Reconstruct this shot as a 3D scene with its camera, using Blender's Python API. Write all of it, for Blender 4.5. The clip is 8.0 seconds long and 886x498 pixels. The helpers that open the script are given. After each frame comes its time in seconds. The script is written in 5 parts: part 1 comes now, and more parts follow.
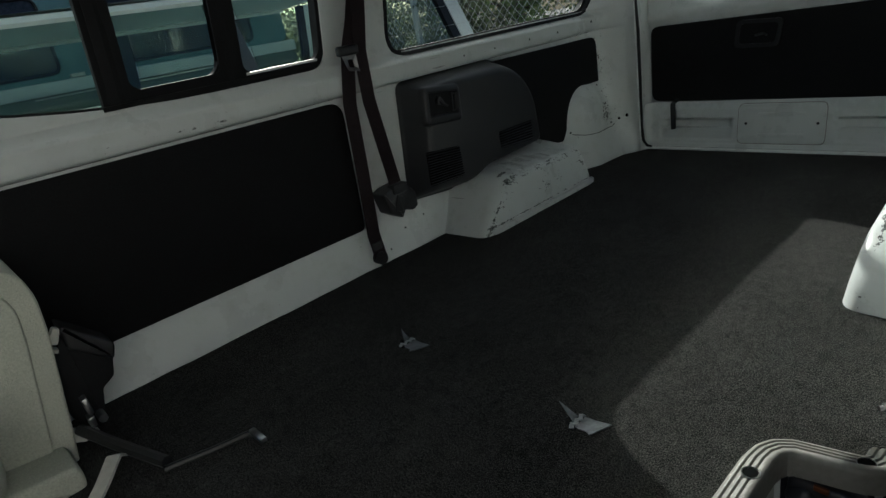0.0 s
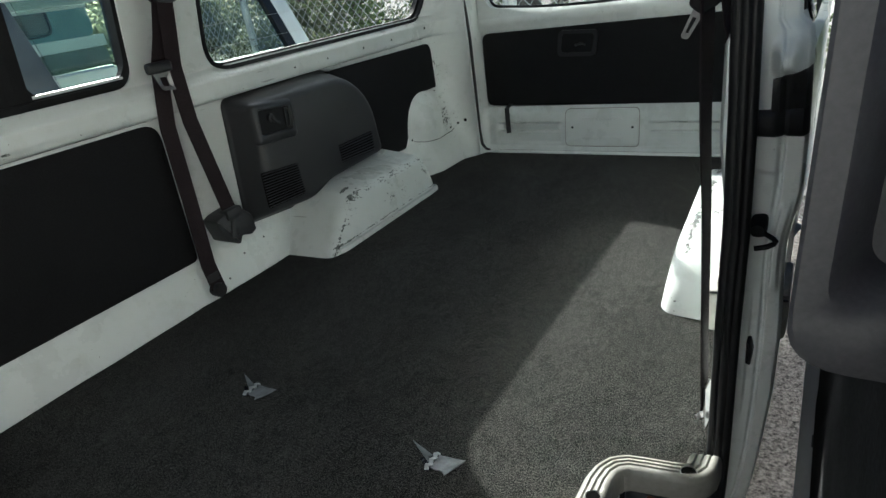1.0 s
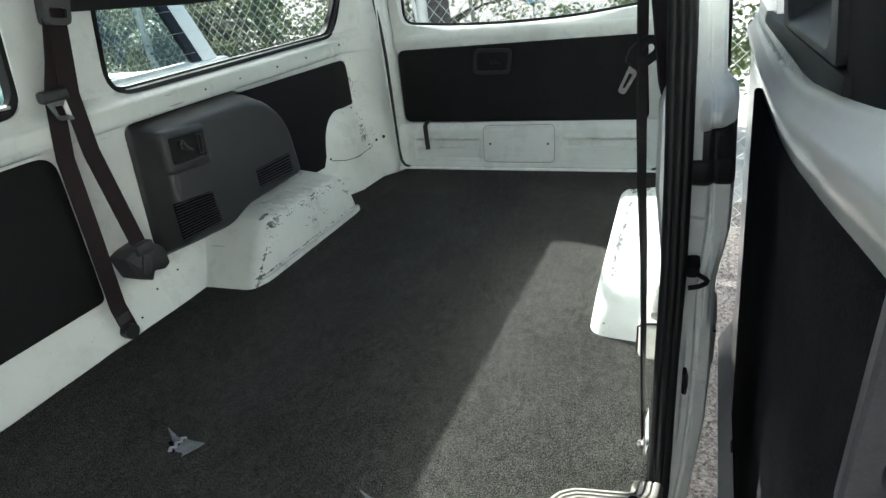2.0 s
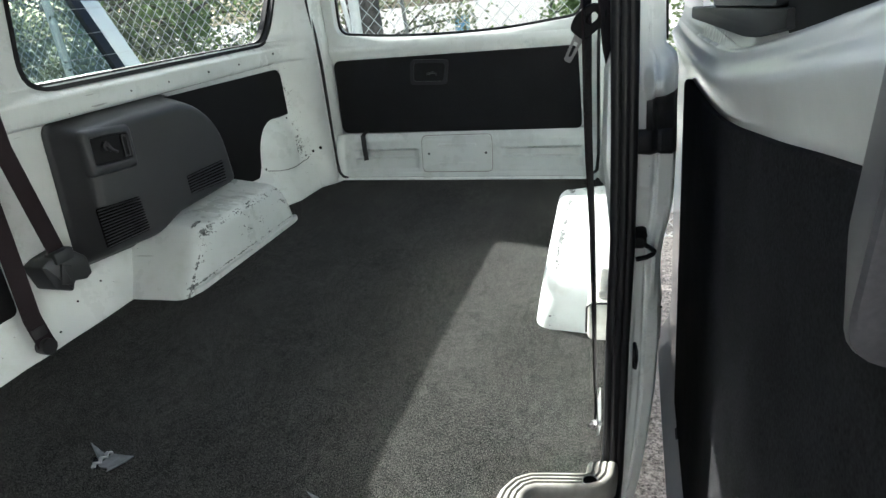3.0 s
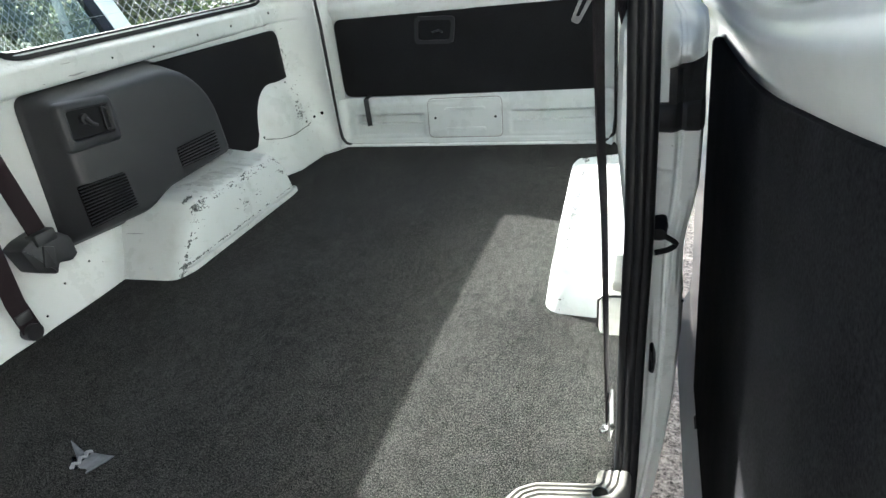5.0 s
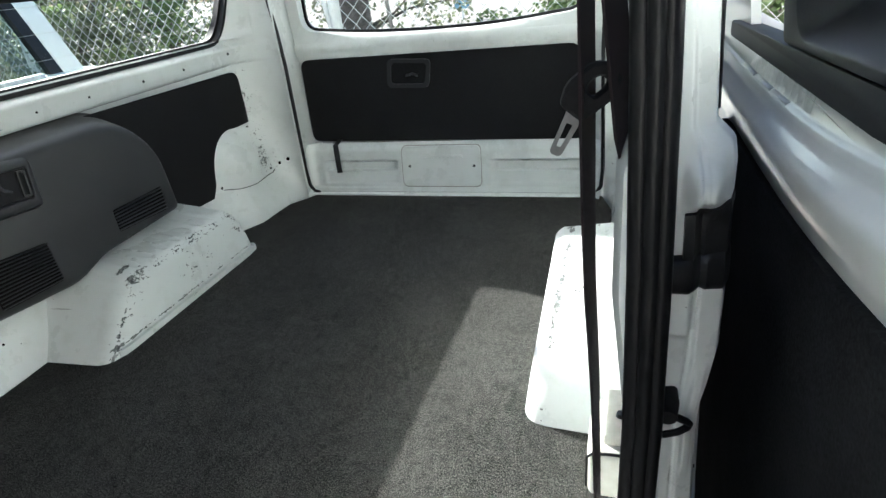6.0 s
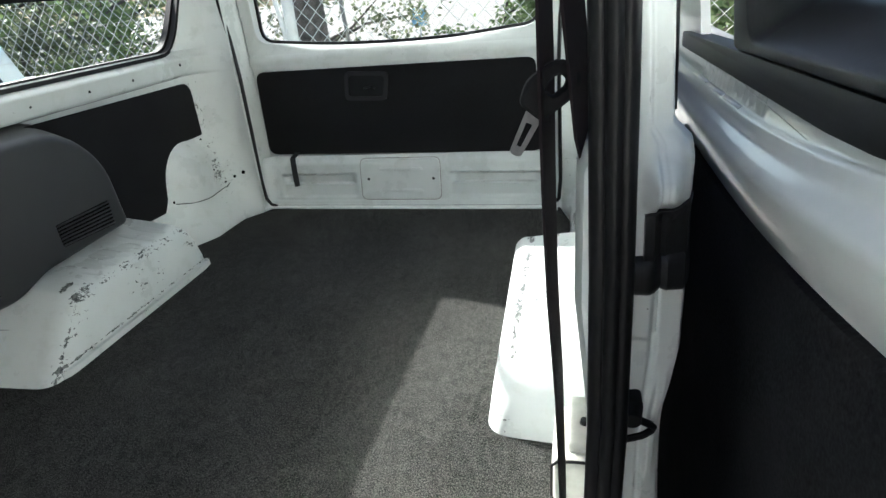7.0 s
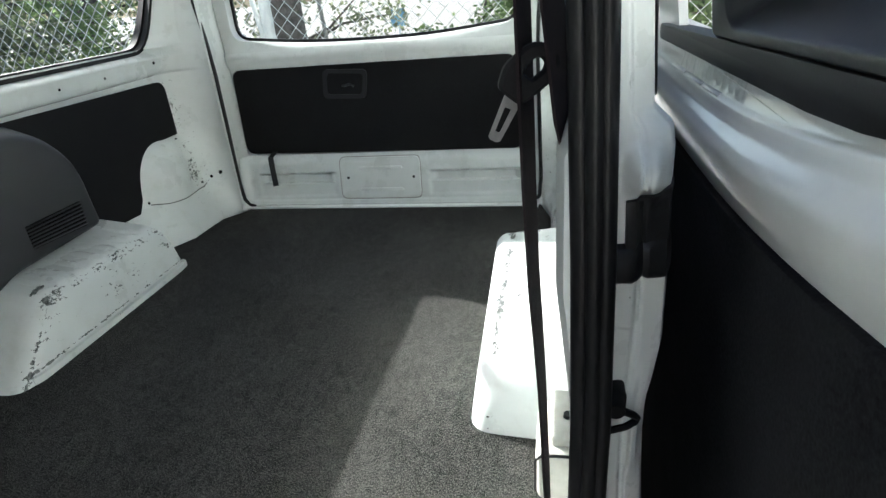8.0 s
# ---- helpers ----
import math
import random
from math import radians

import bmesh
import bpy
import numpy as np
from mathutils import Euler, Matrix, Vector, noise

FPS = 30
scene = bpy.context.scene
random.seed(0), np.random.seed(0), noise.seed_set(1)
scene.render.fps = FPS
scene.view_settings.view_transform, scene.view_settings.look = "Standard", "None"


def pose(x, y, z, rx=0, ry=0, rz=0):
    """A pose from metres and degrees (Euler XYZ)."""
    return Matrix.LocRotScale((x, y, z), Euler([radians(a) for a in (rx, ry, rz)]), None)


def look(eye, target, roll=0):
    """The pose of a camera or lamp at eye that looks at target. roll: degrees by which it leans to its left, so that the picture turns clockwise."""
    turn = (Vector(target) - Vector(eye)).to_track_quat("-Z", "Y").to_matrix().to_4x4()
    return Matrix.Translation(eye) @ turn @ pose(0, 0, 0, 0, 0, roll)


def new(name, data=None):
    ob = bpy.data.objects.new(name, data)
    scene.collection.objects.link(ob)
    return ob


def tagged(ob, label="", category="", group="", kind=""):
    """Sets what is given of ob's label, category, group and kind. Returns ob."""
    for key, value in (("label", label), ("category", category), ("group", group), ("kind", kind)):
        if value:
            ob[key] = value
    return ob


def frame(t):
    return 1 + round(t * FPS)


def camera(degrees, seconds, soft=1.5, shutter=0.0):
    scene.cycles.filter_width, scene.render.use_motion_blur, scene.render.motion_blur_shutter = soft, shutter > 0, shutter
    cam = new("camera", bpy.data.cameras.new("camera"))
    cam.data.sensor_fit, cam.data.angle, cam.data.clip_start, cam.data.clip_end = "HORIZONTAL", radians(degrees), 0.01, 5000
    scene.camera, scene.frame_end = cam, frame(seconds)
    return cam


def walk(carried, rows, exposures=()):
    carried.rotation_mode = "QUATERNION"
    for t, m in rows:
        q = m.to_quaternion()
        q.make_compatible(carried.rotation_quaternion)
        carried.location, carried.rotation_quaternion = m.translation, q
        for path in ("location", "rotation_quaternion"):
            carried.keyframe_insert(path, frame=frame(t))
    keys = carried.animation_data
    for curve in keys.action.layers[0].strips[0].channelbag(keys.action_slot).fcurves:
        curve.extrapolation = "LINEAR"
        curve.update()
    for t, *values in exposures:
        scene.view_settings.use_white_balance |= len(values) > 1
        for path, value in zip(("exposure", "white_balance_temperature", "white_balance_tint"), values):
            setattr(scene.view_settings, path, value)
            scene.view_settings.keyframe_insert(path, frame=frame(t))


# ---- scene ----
cam = camera(73.5, 8.0)
PATH = [
    (0, (0.765, 0.107, 0.687), (-0.652, 1.324, -0.03), -10.5),
    (0.5, (0.755, 0.15, 0.71), (-0.427, 1.551, -0.089), -9.7),
    (1, (0.75, 0.189, 0.751), (-0.29, 1.683, -0.076), -9.1),
    (1.5, (0.723, 0.198, 0.795), (-0.184, 1.757, -0.069), -8.4),
    (2, (0.696, 0.21, 0.811), (-0.086, 1.838, -0.048), -7.5),
    (2.2, (0.688, 0.212, 0.812), (-0.046, 1.870, -0.033), -7.0),
    (3.3, (0.673, 0.159, 0.697), (0.102, 1.903, -0.100), -5.9),
    (3.5, (0.672, 0.138, 0.673), (0.091, 1.874, -0.134), -5.9),
    (4, (0.669, 0.157, 0.66), (0.067, 1.861, -0.195), -6.1),
    (4.2, (0.667, 0.191, 0.652), (0.071, 1.883, -0.229), -6.1),
    (5.3, (0.676, 0.394, 0.762), (0.028, 2.049, -0.157), -7.5),
    (5.5, (0.657, 0.469, 0.768), (0.002, 2.131, -0.132), -7.1),
    (6, (0.653, 0.541, 0.782), (0.061, 2.241, -0.088), -6.5),
    (6.5, (0.65, 0.547, 0.774), (0.131, 2.282, -0.074), -5.8),
    (7, (0.65, 0.548, 0.768), (0.185, 2.304, -0.068), -5.4),
    (7.5, (0.649, 0.554, 0.757), (0.218, 2.318, -0.08), -5.4),
    (8, (0.65, 0.555, 0.755), (0.244, 2.325, -0.084), -5.3),
]
EXPOSURES = [(t, stops, 5530 if t < 3 else 5520, 1.5 if t < 3 else 5) for t, stops in ((0.0, -0.14), (0.5, 0.68), (1.0, 1.18), (1.5, 1.53), (2.0, 1.78), (3.5, 1.93), (4.0, 2.12), (5.5, 2.38), (6.0, 2.10), (8.0, 1.90))]
walk(cam, [(t, look(eye, target, roll)) for t, eye, target, roll in PATH], EXPOSURES)

# ---- daylight ----
SUN_TO = Vector((-1.65, 0.85, 1.0)).normalized()
sky_world = bpy.data.worlds.new("sky")
scene.world = sky_world
sky_world.use_nodes = True
_nt = sky_world.node_tree
_sky = _nt.nodes.new("ShaderNodeTexSky")
_sky.sky_type = "NISHITA"
_sky.sun_disc = False
_sky.air_density, _sky.dust_density = 0.6, 4.5
_sky.sun_elevation = math.asin(SUN_TO.z)
_sky.sun_rotation = math.atan2(SUN_TO.x, SUN_TO.y)
_nt.links.new(_sky.outputs[0], _nt.nodes["Background"].inputs[0])
_nt.nodes["Background"].inputs[1].default_value = 0.098
sun_data = bpy.data.lights.new("sun", "SUN")
sun_data.energy, sun_data.angle, sun_data.color = 5.0, radians(0.55), (1.0, 0.89, 0.74)
sun = new("sun", sun_data)
sun.matrix_world = look(SUN_TO * 20, (0, 0, 0))


# ---- materials ----
class Mat:
    """A small builder for node materials."""

    def __init__(self, name, rough=0.5, metal=0.0, spec=0.5):
        self.m = bpy.data.materials.new(name)
        self.m.use_nodes = True
        self.nt = self.m.node_tree
        self.b = self.nt.nodes["Principled BSDF"]
        self.b.inputs["Roughness"].default_value = rough
        self.b.inputs["Metallic"].default_value = metal
        self.b.inputs["Specular IOR Level"].default_value = spec
        self.co = self.nt.nodes.new("ShaderNodeTexCoord").outputs["Object"]
        self.h = None

    def link(self, a, b):
        self.nt.links.new(a, b)

    def noise(self, scale, detail=4.0, rough=0.6, stretch=(1, 1, 1), at=(0, 0, 0)):
        mp = self.nt.nodes.new("ShaderNodeMapping")
        mp.inputs["Scale"].default_value = stretch
        mp.inputs["Location"].default_value = at
        self.link(self.co, mp.inputs["Vector"])
        n = self.nt.nodes.new("ShaderNodeTexNoise")
        n.inputs["Scale"].default_value, n.inputs["Detail"].default_value, n.inputs["Roughness"].default_value = scale, detail, rough
        self.link(mp.outputs[0], n.inputs["Vector"])
        return n.outputs["Fac"]

    def ramp(self, fac, stops):
        r = self.nt.nodes.new("ShaderNodeValToRGB")
        els = r.color_ramp.elements
        while len(els) < len(stops):
            els.new(0.5)
        for e, (p, c) in zip(els, stops):
            e.position = p
            e.color = (*c, 1) if len(c) == 3 else c
        self.link(fac, r.inputs[0])
        return r.outputs[0]

    def mix(self, fac, a, b, mode="MIX"):
        n = self.nt.nodes.new("ShaderNodeMix")
        n.data_type, n.blend_type = "RGBA", mode
        for sock, v in ((n.inputs[0], fac), (n.inputs[6], a), (n.inputs[7], b)):
            if isinstance(v, (int, float)):
                sock.default_value = v
            elif isinstance(v, tuple):
                sock.default_value = (*v, 1)
            else:
                self.link(v, sock)
        return n.outputs[2]

    def math(self, op, a, b=0.0):
        n = self.nt.nodes.new("ShaderNodeMath")
        n.operation = op
        for sock, v in ((n.inputs[0], a), (n.inputs[1], b)):
            if isinstance(v, (int, float)):
                sock.default_value = v
            else:
                self.link(v, sock)
        return n.outputs[0]

    def colour(self, v):
        if isinstance(v, tuple):
            self.b.inputs["Base Color"].default_value = (*v, 1)
        else:
            self.link(v, self.b.inputs["Base Color"])
        return self

    def rough(self, v):
        self.link(v, self.b.inputs["Roughness"])
        return self

    def bump(self, height, strength, distance):
        n = self.nt.nodes.new("ShaderNodeBump")
        n.inputs["Strength"].default_value, n.inputs["Distance"].default_value = strength, distance
        self.link(height, n.inputs["Height"])
        if self.h is not None:
            self.link(self.h, n.inputs["Normal"])
        self.h = n.outputs[0]
        self.link(self.h, self.b.inputs["Normal"])
        return self


def grainy(name, dark, light, scale, rough, bump=0.0, dist=0.002, metal=0.0, spec=0.5, coarse=3.0):
    """A surface whose colour varies at two scales, with fine relief."""
    m = Mat(name, rough, metal, spec)
    fine, wide = m.noise(scale), m.noise(coarse, 3.0)
    both = m.math("ADD", m.math("MULTIPLY", fine, 0.6), m.math("MULTIPLY", wide, 0.4))
    m.colour(m.ramp(both, [(0.36, dark), (0.64, light)]))
    if bump:
        m.bump(fine, bump, dist)
    return m


def paint_material(name, chips, edge=None, side=1.0, indoor_shade=1.0):
    """White enamel with dirt, scratches and chips down to grey primer. A last factor below 1 darkens it in place of
    weaker light indoors.
    """
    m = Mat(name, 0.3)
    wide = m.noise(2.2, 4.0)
    base = m.ramp(wide, [(0.3, tuple(c * indoor_shade for c in (0.70, 0.735, 0.72))), (0.7, tuple(c * indoor_shade for c in (0.79, 0.82, 0.805)))])
    dust = m.ramp(m.noise(14.0, 6.0, 0.7), [(0.52, (1, 1, 1)), (0.8, (0.86, 0.86, 0.83))])
    base = m.mix(1.0, base, dust, "MULTIPLY")
    small = m.noise(170.0, 3.0, 0.62, (1, 0.6, 1.0))
    large = m.noise(62.0, 5.0, 0.68, (1.0, 0.45, 1.3), at=(0.7, 2.1, 5.3))
    flakes = m.math("ADD", m.math("MULTIPLY", small, 0.65), m.math("ADD", m.math("MULTIPLY", large, 0.85), -0.25))
    area = m.noise(5.0, 2.0, 0.5, at=(3.1, 1.7, 0.4))
    field = m.math("ADD", flakes, m.math("MULTIPLY", area, 0.35))
    if edge is not None:
        xyz = m.nt.nodes.new("ShaderNodeSeparateXYZ")
        m.link(m.co, xyz.inputs[0])
        side_x = m.math("MULTIPLY", xyz.outputs[0], side)
        slope = m.math("SUBTRACT", xyz.outputs[1], m.math("MULTIPLY", xyz.outputs[2], 1.07))
        axes = (side_x, xyz.outputs[1], xyz.outputs[2], slope)
        for amount, *bands in edge:
            both = amount
            for axis, centre, width in bands:
                d = m.math("ABSOLUTE", m.math("SUBTRACT", axes[axis], centre))
                both = m.math("MULTIPLY", both, m.math("MAXIMUM", m.math("SUBTRACT", 1.0, m.math("DIVIDE", d, width)), 0.0))
            field = m.math("ADD", field, both)
    mask = m.ramp(field, [(chips, (0, 0, 0)), (chips + 0.012, (1, 1, 1))])
    chip = m.ramp(m.noise(160.0), [(0.4, (0.035, 0.038, 0.038)), (0.65, (0.20, 0.21, 0.20))])
    scratch = m.ramp(m.noise(26.0, 1.0, 0.4, (0.25, 0.35, 6.0)), [(0.80, (0, 0, 0)), (0.81, (1, 1, 1))])
    m.colour(m.mix(m.math("MAXIMUM", mask, m.math("MULTIPLY", scratch, 0.6)), base, chip))
    m.rough(m.ramp(m.noise(9.0, 5.0), [(0.3, (0.22, 0.22, 0.22)), (0.75, (0.42, 0.42, 0.42))]))
    m.bump(m.noise(4.0, 2.0), 0.12, 0.01)
    m.bump(m.math("SUBTRACT", 1.0, mask), 0.5, 0.0006)
    return m.m


# cabin walls and left arch: enamel darkened to 0.80, standing in for dimmer indoor light
WHITE = paint_material("dimmed_white_enamel", 0.96, [(0.24, (1, 2.42, 0.16), (2, 0.17, 0.16)), (0.22, (1, 2.43, 0.08), (2, 0.38, 0.34)), (0.16, (2, 0.545, 0.03), (1, 0.65, 0.5))], indoor_shade=0.80)
# the same enamel undimmed, with fewer chips
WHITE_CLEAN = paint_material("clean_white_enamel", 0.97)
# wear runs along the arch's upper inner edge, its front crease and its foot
WHITE_ARCH = paint_material("dimmed_scuffed_white_enamel", 0.95, [
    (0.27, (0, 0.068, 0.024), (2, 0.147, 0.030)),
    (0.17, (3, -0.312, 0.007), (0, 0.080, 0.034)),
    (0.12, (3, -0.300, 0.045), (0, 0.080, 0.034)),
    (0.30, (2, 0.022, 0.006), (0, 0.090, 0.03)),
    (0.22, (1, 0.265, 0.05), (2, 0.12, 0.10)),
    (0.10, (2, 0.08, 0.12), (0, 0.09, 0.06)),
    (0.42, (0, 0.030, 0.016), (1, -0.150, 0.040), (2, 0.165, 0.05))], indoor_shade=0.80)
# the right arch keeps the enamel undimmed
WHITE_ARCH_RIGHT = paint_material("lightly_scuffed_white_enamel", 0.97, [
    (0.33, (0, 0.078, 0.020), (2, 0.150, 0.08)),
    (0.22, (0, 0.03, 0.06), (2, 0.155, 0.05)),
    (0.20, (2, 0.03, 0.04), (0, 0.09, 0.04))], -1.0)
SILVER = grainy("silver_white_enamel", (0.82, 0.835, 0.835), (0.87, 0.88, 0.88), 30, 0.11, 0.02, 0.001, spec=0.7).m
FILM = grainy("glossy_clear_film", (0.66, 0.68, 0.68), (0.80, 0.81, 0.81), 40, 0.22, spec=0.6).m
DOOR_BOARD = grainy("dark_grey_vinyl_board", (0.0105, 0.0104, 0.0113), (0.029, 0.0286, 0.0304), 300, 0.95, 0.35, 0.001, spec=0.02, coarse=7.0).m
BOARD = grainy("black_hardboard", (0.0045, 0.0045, 0.005), (0.0105, 0.0105, 0.0115), 260, 0.8, 0.25, 0.0008, spec=0.16).m
GREY = grainy("grey_moulded_plastic", (0.0155, 0.0160, 0.0178), (0.024, 0.0247, 0.027), 420, 0.42, 0.22, 0.0006, spec=0.5).m
CATCH = grainy("slate_grey_plastic", (0.056, 0.055, 0.062), (0.080, 0.078, 0.088), 420, 0.34, 0.18, 0.0006, spec=0.5).m
BLACK = grainy("black_moulded_plastic", (0.010, 0.010, 0.011), (0.02, 0.02, 0.021), 420, 0.42, 0.2, 0.0006).m
MATT_BLACK = grainy("matt_black_plastic", (0.005, 0.005, 0.0055), (0.010, 0.010, 0.011), 300, 0.65, 0.2, 0.0006, spec=0.2).m
RUBBER = grainy("black_rubber", (0.005, 0.005, 0.006), (0.011, 0.011, 0.0125), 120, 0.34, 0.10, 0.0005, spec=0.32).m
STEEL = grainy("bright_steel", (0.42, 0.42, 0.43), (0.62, 0.62, 0.62), 90, 0.28, 0.1, 0.0004, metal=1.0).m
CREAM = grainy("cream_plastic", (0.50, 0.49, 0.44), (0.62, 0.61, 0.56), 60, 0.45, 0.1, 0.0005).m
HANDLE_BLACK = grainy("dull_black_plastic", (0.004, 0.004, 0.0045), (0.008, 0.008, 0.009), 300, 0.6, 0.1, 0.0006, spec=0.06).m
LEDGE_BLACK = grainy("satin_black_plastic", (0.010, 0.010, 0.011), (0.018, 0.018, 0.019), 300, 0.5, 0.15, 0.0006, spec=0.28).m
TRIM = grainy("warm_grey_trim", (0.20, 0.195, 0.175), (0.26, 0.25, 0.228), 110, 0.45, 0.15, 0.0005).m
SEATCLOTH = grainy("grey_seat_cloth", (0.40, 0.41, 0.34), (0.58, 0.59, 0.50), 300, 0.95, 0.6, 0.002, spec=0.15).m
ASPHALT = grainy("gritty_asphalt", (0.02, 0.018, 0.016), (0.52, 0.47, 0.43), 130, 0.9, 1.0, 0.008, spec=0.3, coarse=60.0).m
GALV = grainy("galvanised_steel", (0.60, 0.61, 0.59), (0.74, 0.74, 0.72), 40, 0.5, 0.1, 0.0005, metal=0.2).m
DARK_STEEL = grainy("dull_dark_steel", (0.16, 0.16, 0.165), (0.26, 0.26, 0.26), 90, 0.35, 0.1, 0.0004, metal=0.8).m
SIGN_BLUE = grainy("faded_blue_paint", (0.16, 0.34, 0.48), (0.22, 0.42, 0.56), 6, 0.5).m
BARK = grainy("tree_bark", (0.06, 0.05, 0.042), (0.17, 0.15, 0.13), 22, 0.95, 0.9, 0.02).m
VANPAINT = grainy("pale_van_paint", (0.62, 0.66, 0.66), (0.72, 0.74, 0.74), 6, 0.25).m
BLUE = grainy("blue_green_paint", (0.10, 0.19, 0.21), (0.14, 0.24, 0.26), 8, 0.4).m
SLATE = grainy("slate_grey_paint", (0.05, 0.06, 0.07), (0.07, 0.08, 0.09), 12, 0.4).m
CONCRETE = grainy("pale_concrete", (0.46, 0.45, 0.42), (0.60, 0.58, 0.54), 6, 0.9, 0.4, 0.004).m
RENDER_WALL = grainy("pale_render", (0.42, 0.41, 0.38), (0.55, 0.53, 0.50), 5, 0.9).m
BOUNCE_WHITE = grainy("bounce_white_render", (0.76, 0.75, 0.73), (0.84, 0.83, 0.81), 5, 0.9, 0.3, 0.004).m
# ceiling lining out of view, coloured dark to hold down bounced light
HEADLINER = grainy("bounce_cutting_headliner", (0.11, 0.11, 0.105), (0.15, 0.15, 0.14), 200, 0.9, 0.3, 0.001).m
VOID = grainy("black_void", (0.002, 0.002, 0.002), (0.004, 0.004, 0.004), 50, 0.95, spec=0.05).m
SMOKED = grainy("smoked_clear_plastic", (0.016, 0.018, 0.023), (0.030, 0.033, 0.040), 20, 0.34, spec=0.5).m
AMBER = grainy("amber_plastic", (0.11, 0.034, 0.010), (0.16, 0.05, 0.012), 40, 0.3).m
LENS_DARK = grainy("smoked_lamp_plastic", (0.012, 0.013, 0.018), (0.03, 0.03, 0.04), 40, 0.15).m


def belt_material():
    m = Mat("woven_seat_belt", 0.8, spec=0.15)
    w = m.nt.nodes.new("ShaderNodeTexWave")
    w.bands_direction = "Z"
    w.inputs["Scale"].default_value, w.inputs["Distortion"].default_value = 420.0, 0.5
    m.link(m.co, w.inputs["Vector"])
    m.colour(m.ramp(w.outputs["Fac"], [(0.2, (0.017, 0.012, 0.0135)), (0.8, (0.029, 0.021, 0.0235))]))
    return m.bump(w.outputs["Fac"], 0.4, 0.0006).m


def carpet_material():
    m = Mat("charcoal_needle_carpet", 1.0, spec=0.06)
    tuft = m.noise(900.0, 4.0, 0.8, (1.0, 0.6, 1.0))
    clump = m.noise(440.0, 3.0, 0.7, (1.0, 0.6, 1.0))
    patch = m.noise(70.0, 4.0, 0.7, (1.0, 0.5, 1.0))
    worn = m.noise(5.0, 6.0, 0.7, (1.0, 0.5, 1.0))
    f = m.math("ADD", m.math("MULTIPLY", tuft, 0.58), m.math("ADD", m.math("ADD", m.math("MULTIPLY", clump, 0.28), m.math("MULTIPLY", patch, 0.08)), m.math("MULTIPLY", worn, 0.06)))
    m.colour(m.ramp(f, [(0.43, (0.002, 0.002, 0.002)), (0.5, (0.0165, 0.0162, 0.0157)), (0.57, (0.158, 0.154, 0.143))]))
    m.bump(clump, 0.30, 0.0016)
    return m.bump(tuft, 0.55, 0.0012).m


def glass_material(name, tint, ior=1.05):
    m = Mat(name, 0.0)
    m.b.inputs["Transmission Weight"].default_value = 1.0
    m.b.inputs["IOR"].default_value = ior
    m.b.inputs["Specular IOR Level"].default_value = 0.5
    return m.colour(tint).m


def leaf_material(name, a, b):
    m = Mat(name, 0.55)
    info = m.nt.nodes.new("ShaderNodeNewGeometry")
    m.colour(m.ramp(info.outputs["Random Per Island"], [(0.0, a), (1.0, b)]))
    m.b.inputs["Transmission Weight"].default_value = 0.0
    m.b.inputs["Subsurface Weight"].default_value = 0.0
    tr = m.nt.nodes.new("ShaderNodeBsdfTranslucent")
    tr.inputs[0].default_value = (*[c * 1.6 for c in b], 1)
    mixed = m.nt.nodes.new("ShaderNodeMixShader")
    mixed.inputs[0].default_value = 0.4
    m.link(m.b.outputs[0], mixed.inputs[1])
    m.link(tr.outputs[0], mixed.inputs[2])
    m.link(mixed.outputs[0], m.nt.nodes["Material Output"].inputs[0])
    return m.m


BELT = belt_material()
CARPET = carpet_material()
GLASS = glass_material("clear_glass", (0.90, 0.95, 0.93))
GREEN_GLASS = glass_material("green_tinted_glass", (0.84, 0.92, 0.88))
WAGON_GLASS = glass_material("dark_green_glass", (0.80, 0.91, 0.82), 1.45)
LEAF = leaf_material("olive_leaves", (0.035, 0.045, 0.022), (0.13, 0.145, 0.085))
LEAF_BRIGHT = leaf_material("fresh_leaves", (0.05, 0.085, 0.028), (0.15, 0.20, 0.08))


# ---- mesh helpers ----
def face_to(faces, point):
    """Turns the faces so that they look towards a point."""
    for f in faces:
        f.normal_update()
        if f.normal.dot(Vector(point) - f.calc_center_median()) < 0:
            f.normal_flip()


def part(name, bm, material, parent=None, label="", smooth=True, sharp=38, turned=False):
    """Links a bmesh as one mesh object, under a thing or a part where one is given."""
    if not turned:
        bmesh.ops.recalc_face_normals(bm, faces=bm.faces[:])
    for f in bm.faces:
        f.smooth = smooth
    lim = radians(sharp)
    for e in bm.edges:
        if len(e.link_faces) == 2 and e.calc_face_angle(0.0) > lim:
            e.smooth = False
    me = bpy.data.meshes.new(name)
    bm.to_mesh(me)
    bm.free()
    me.materials.append(material)
    ob = new(name, me)
    if parent is not None:
        ob.parent = parent
    if label:
        ob["label"] = label
    return ob


def thing(name, at, label, category, group="", kind=""):
    """An empty at a thing's base that carries its parts."""
    return tagged(new(name), label, category, group, kind) if at is None else tagged(placed(new(name), at), label, category, group, kind)


def placed(ob, at):
    ob.matrix_world = Matrix.Translation(at)
    return ob


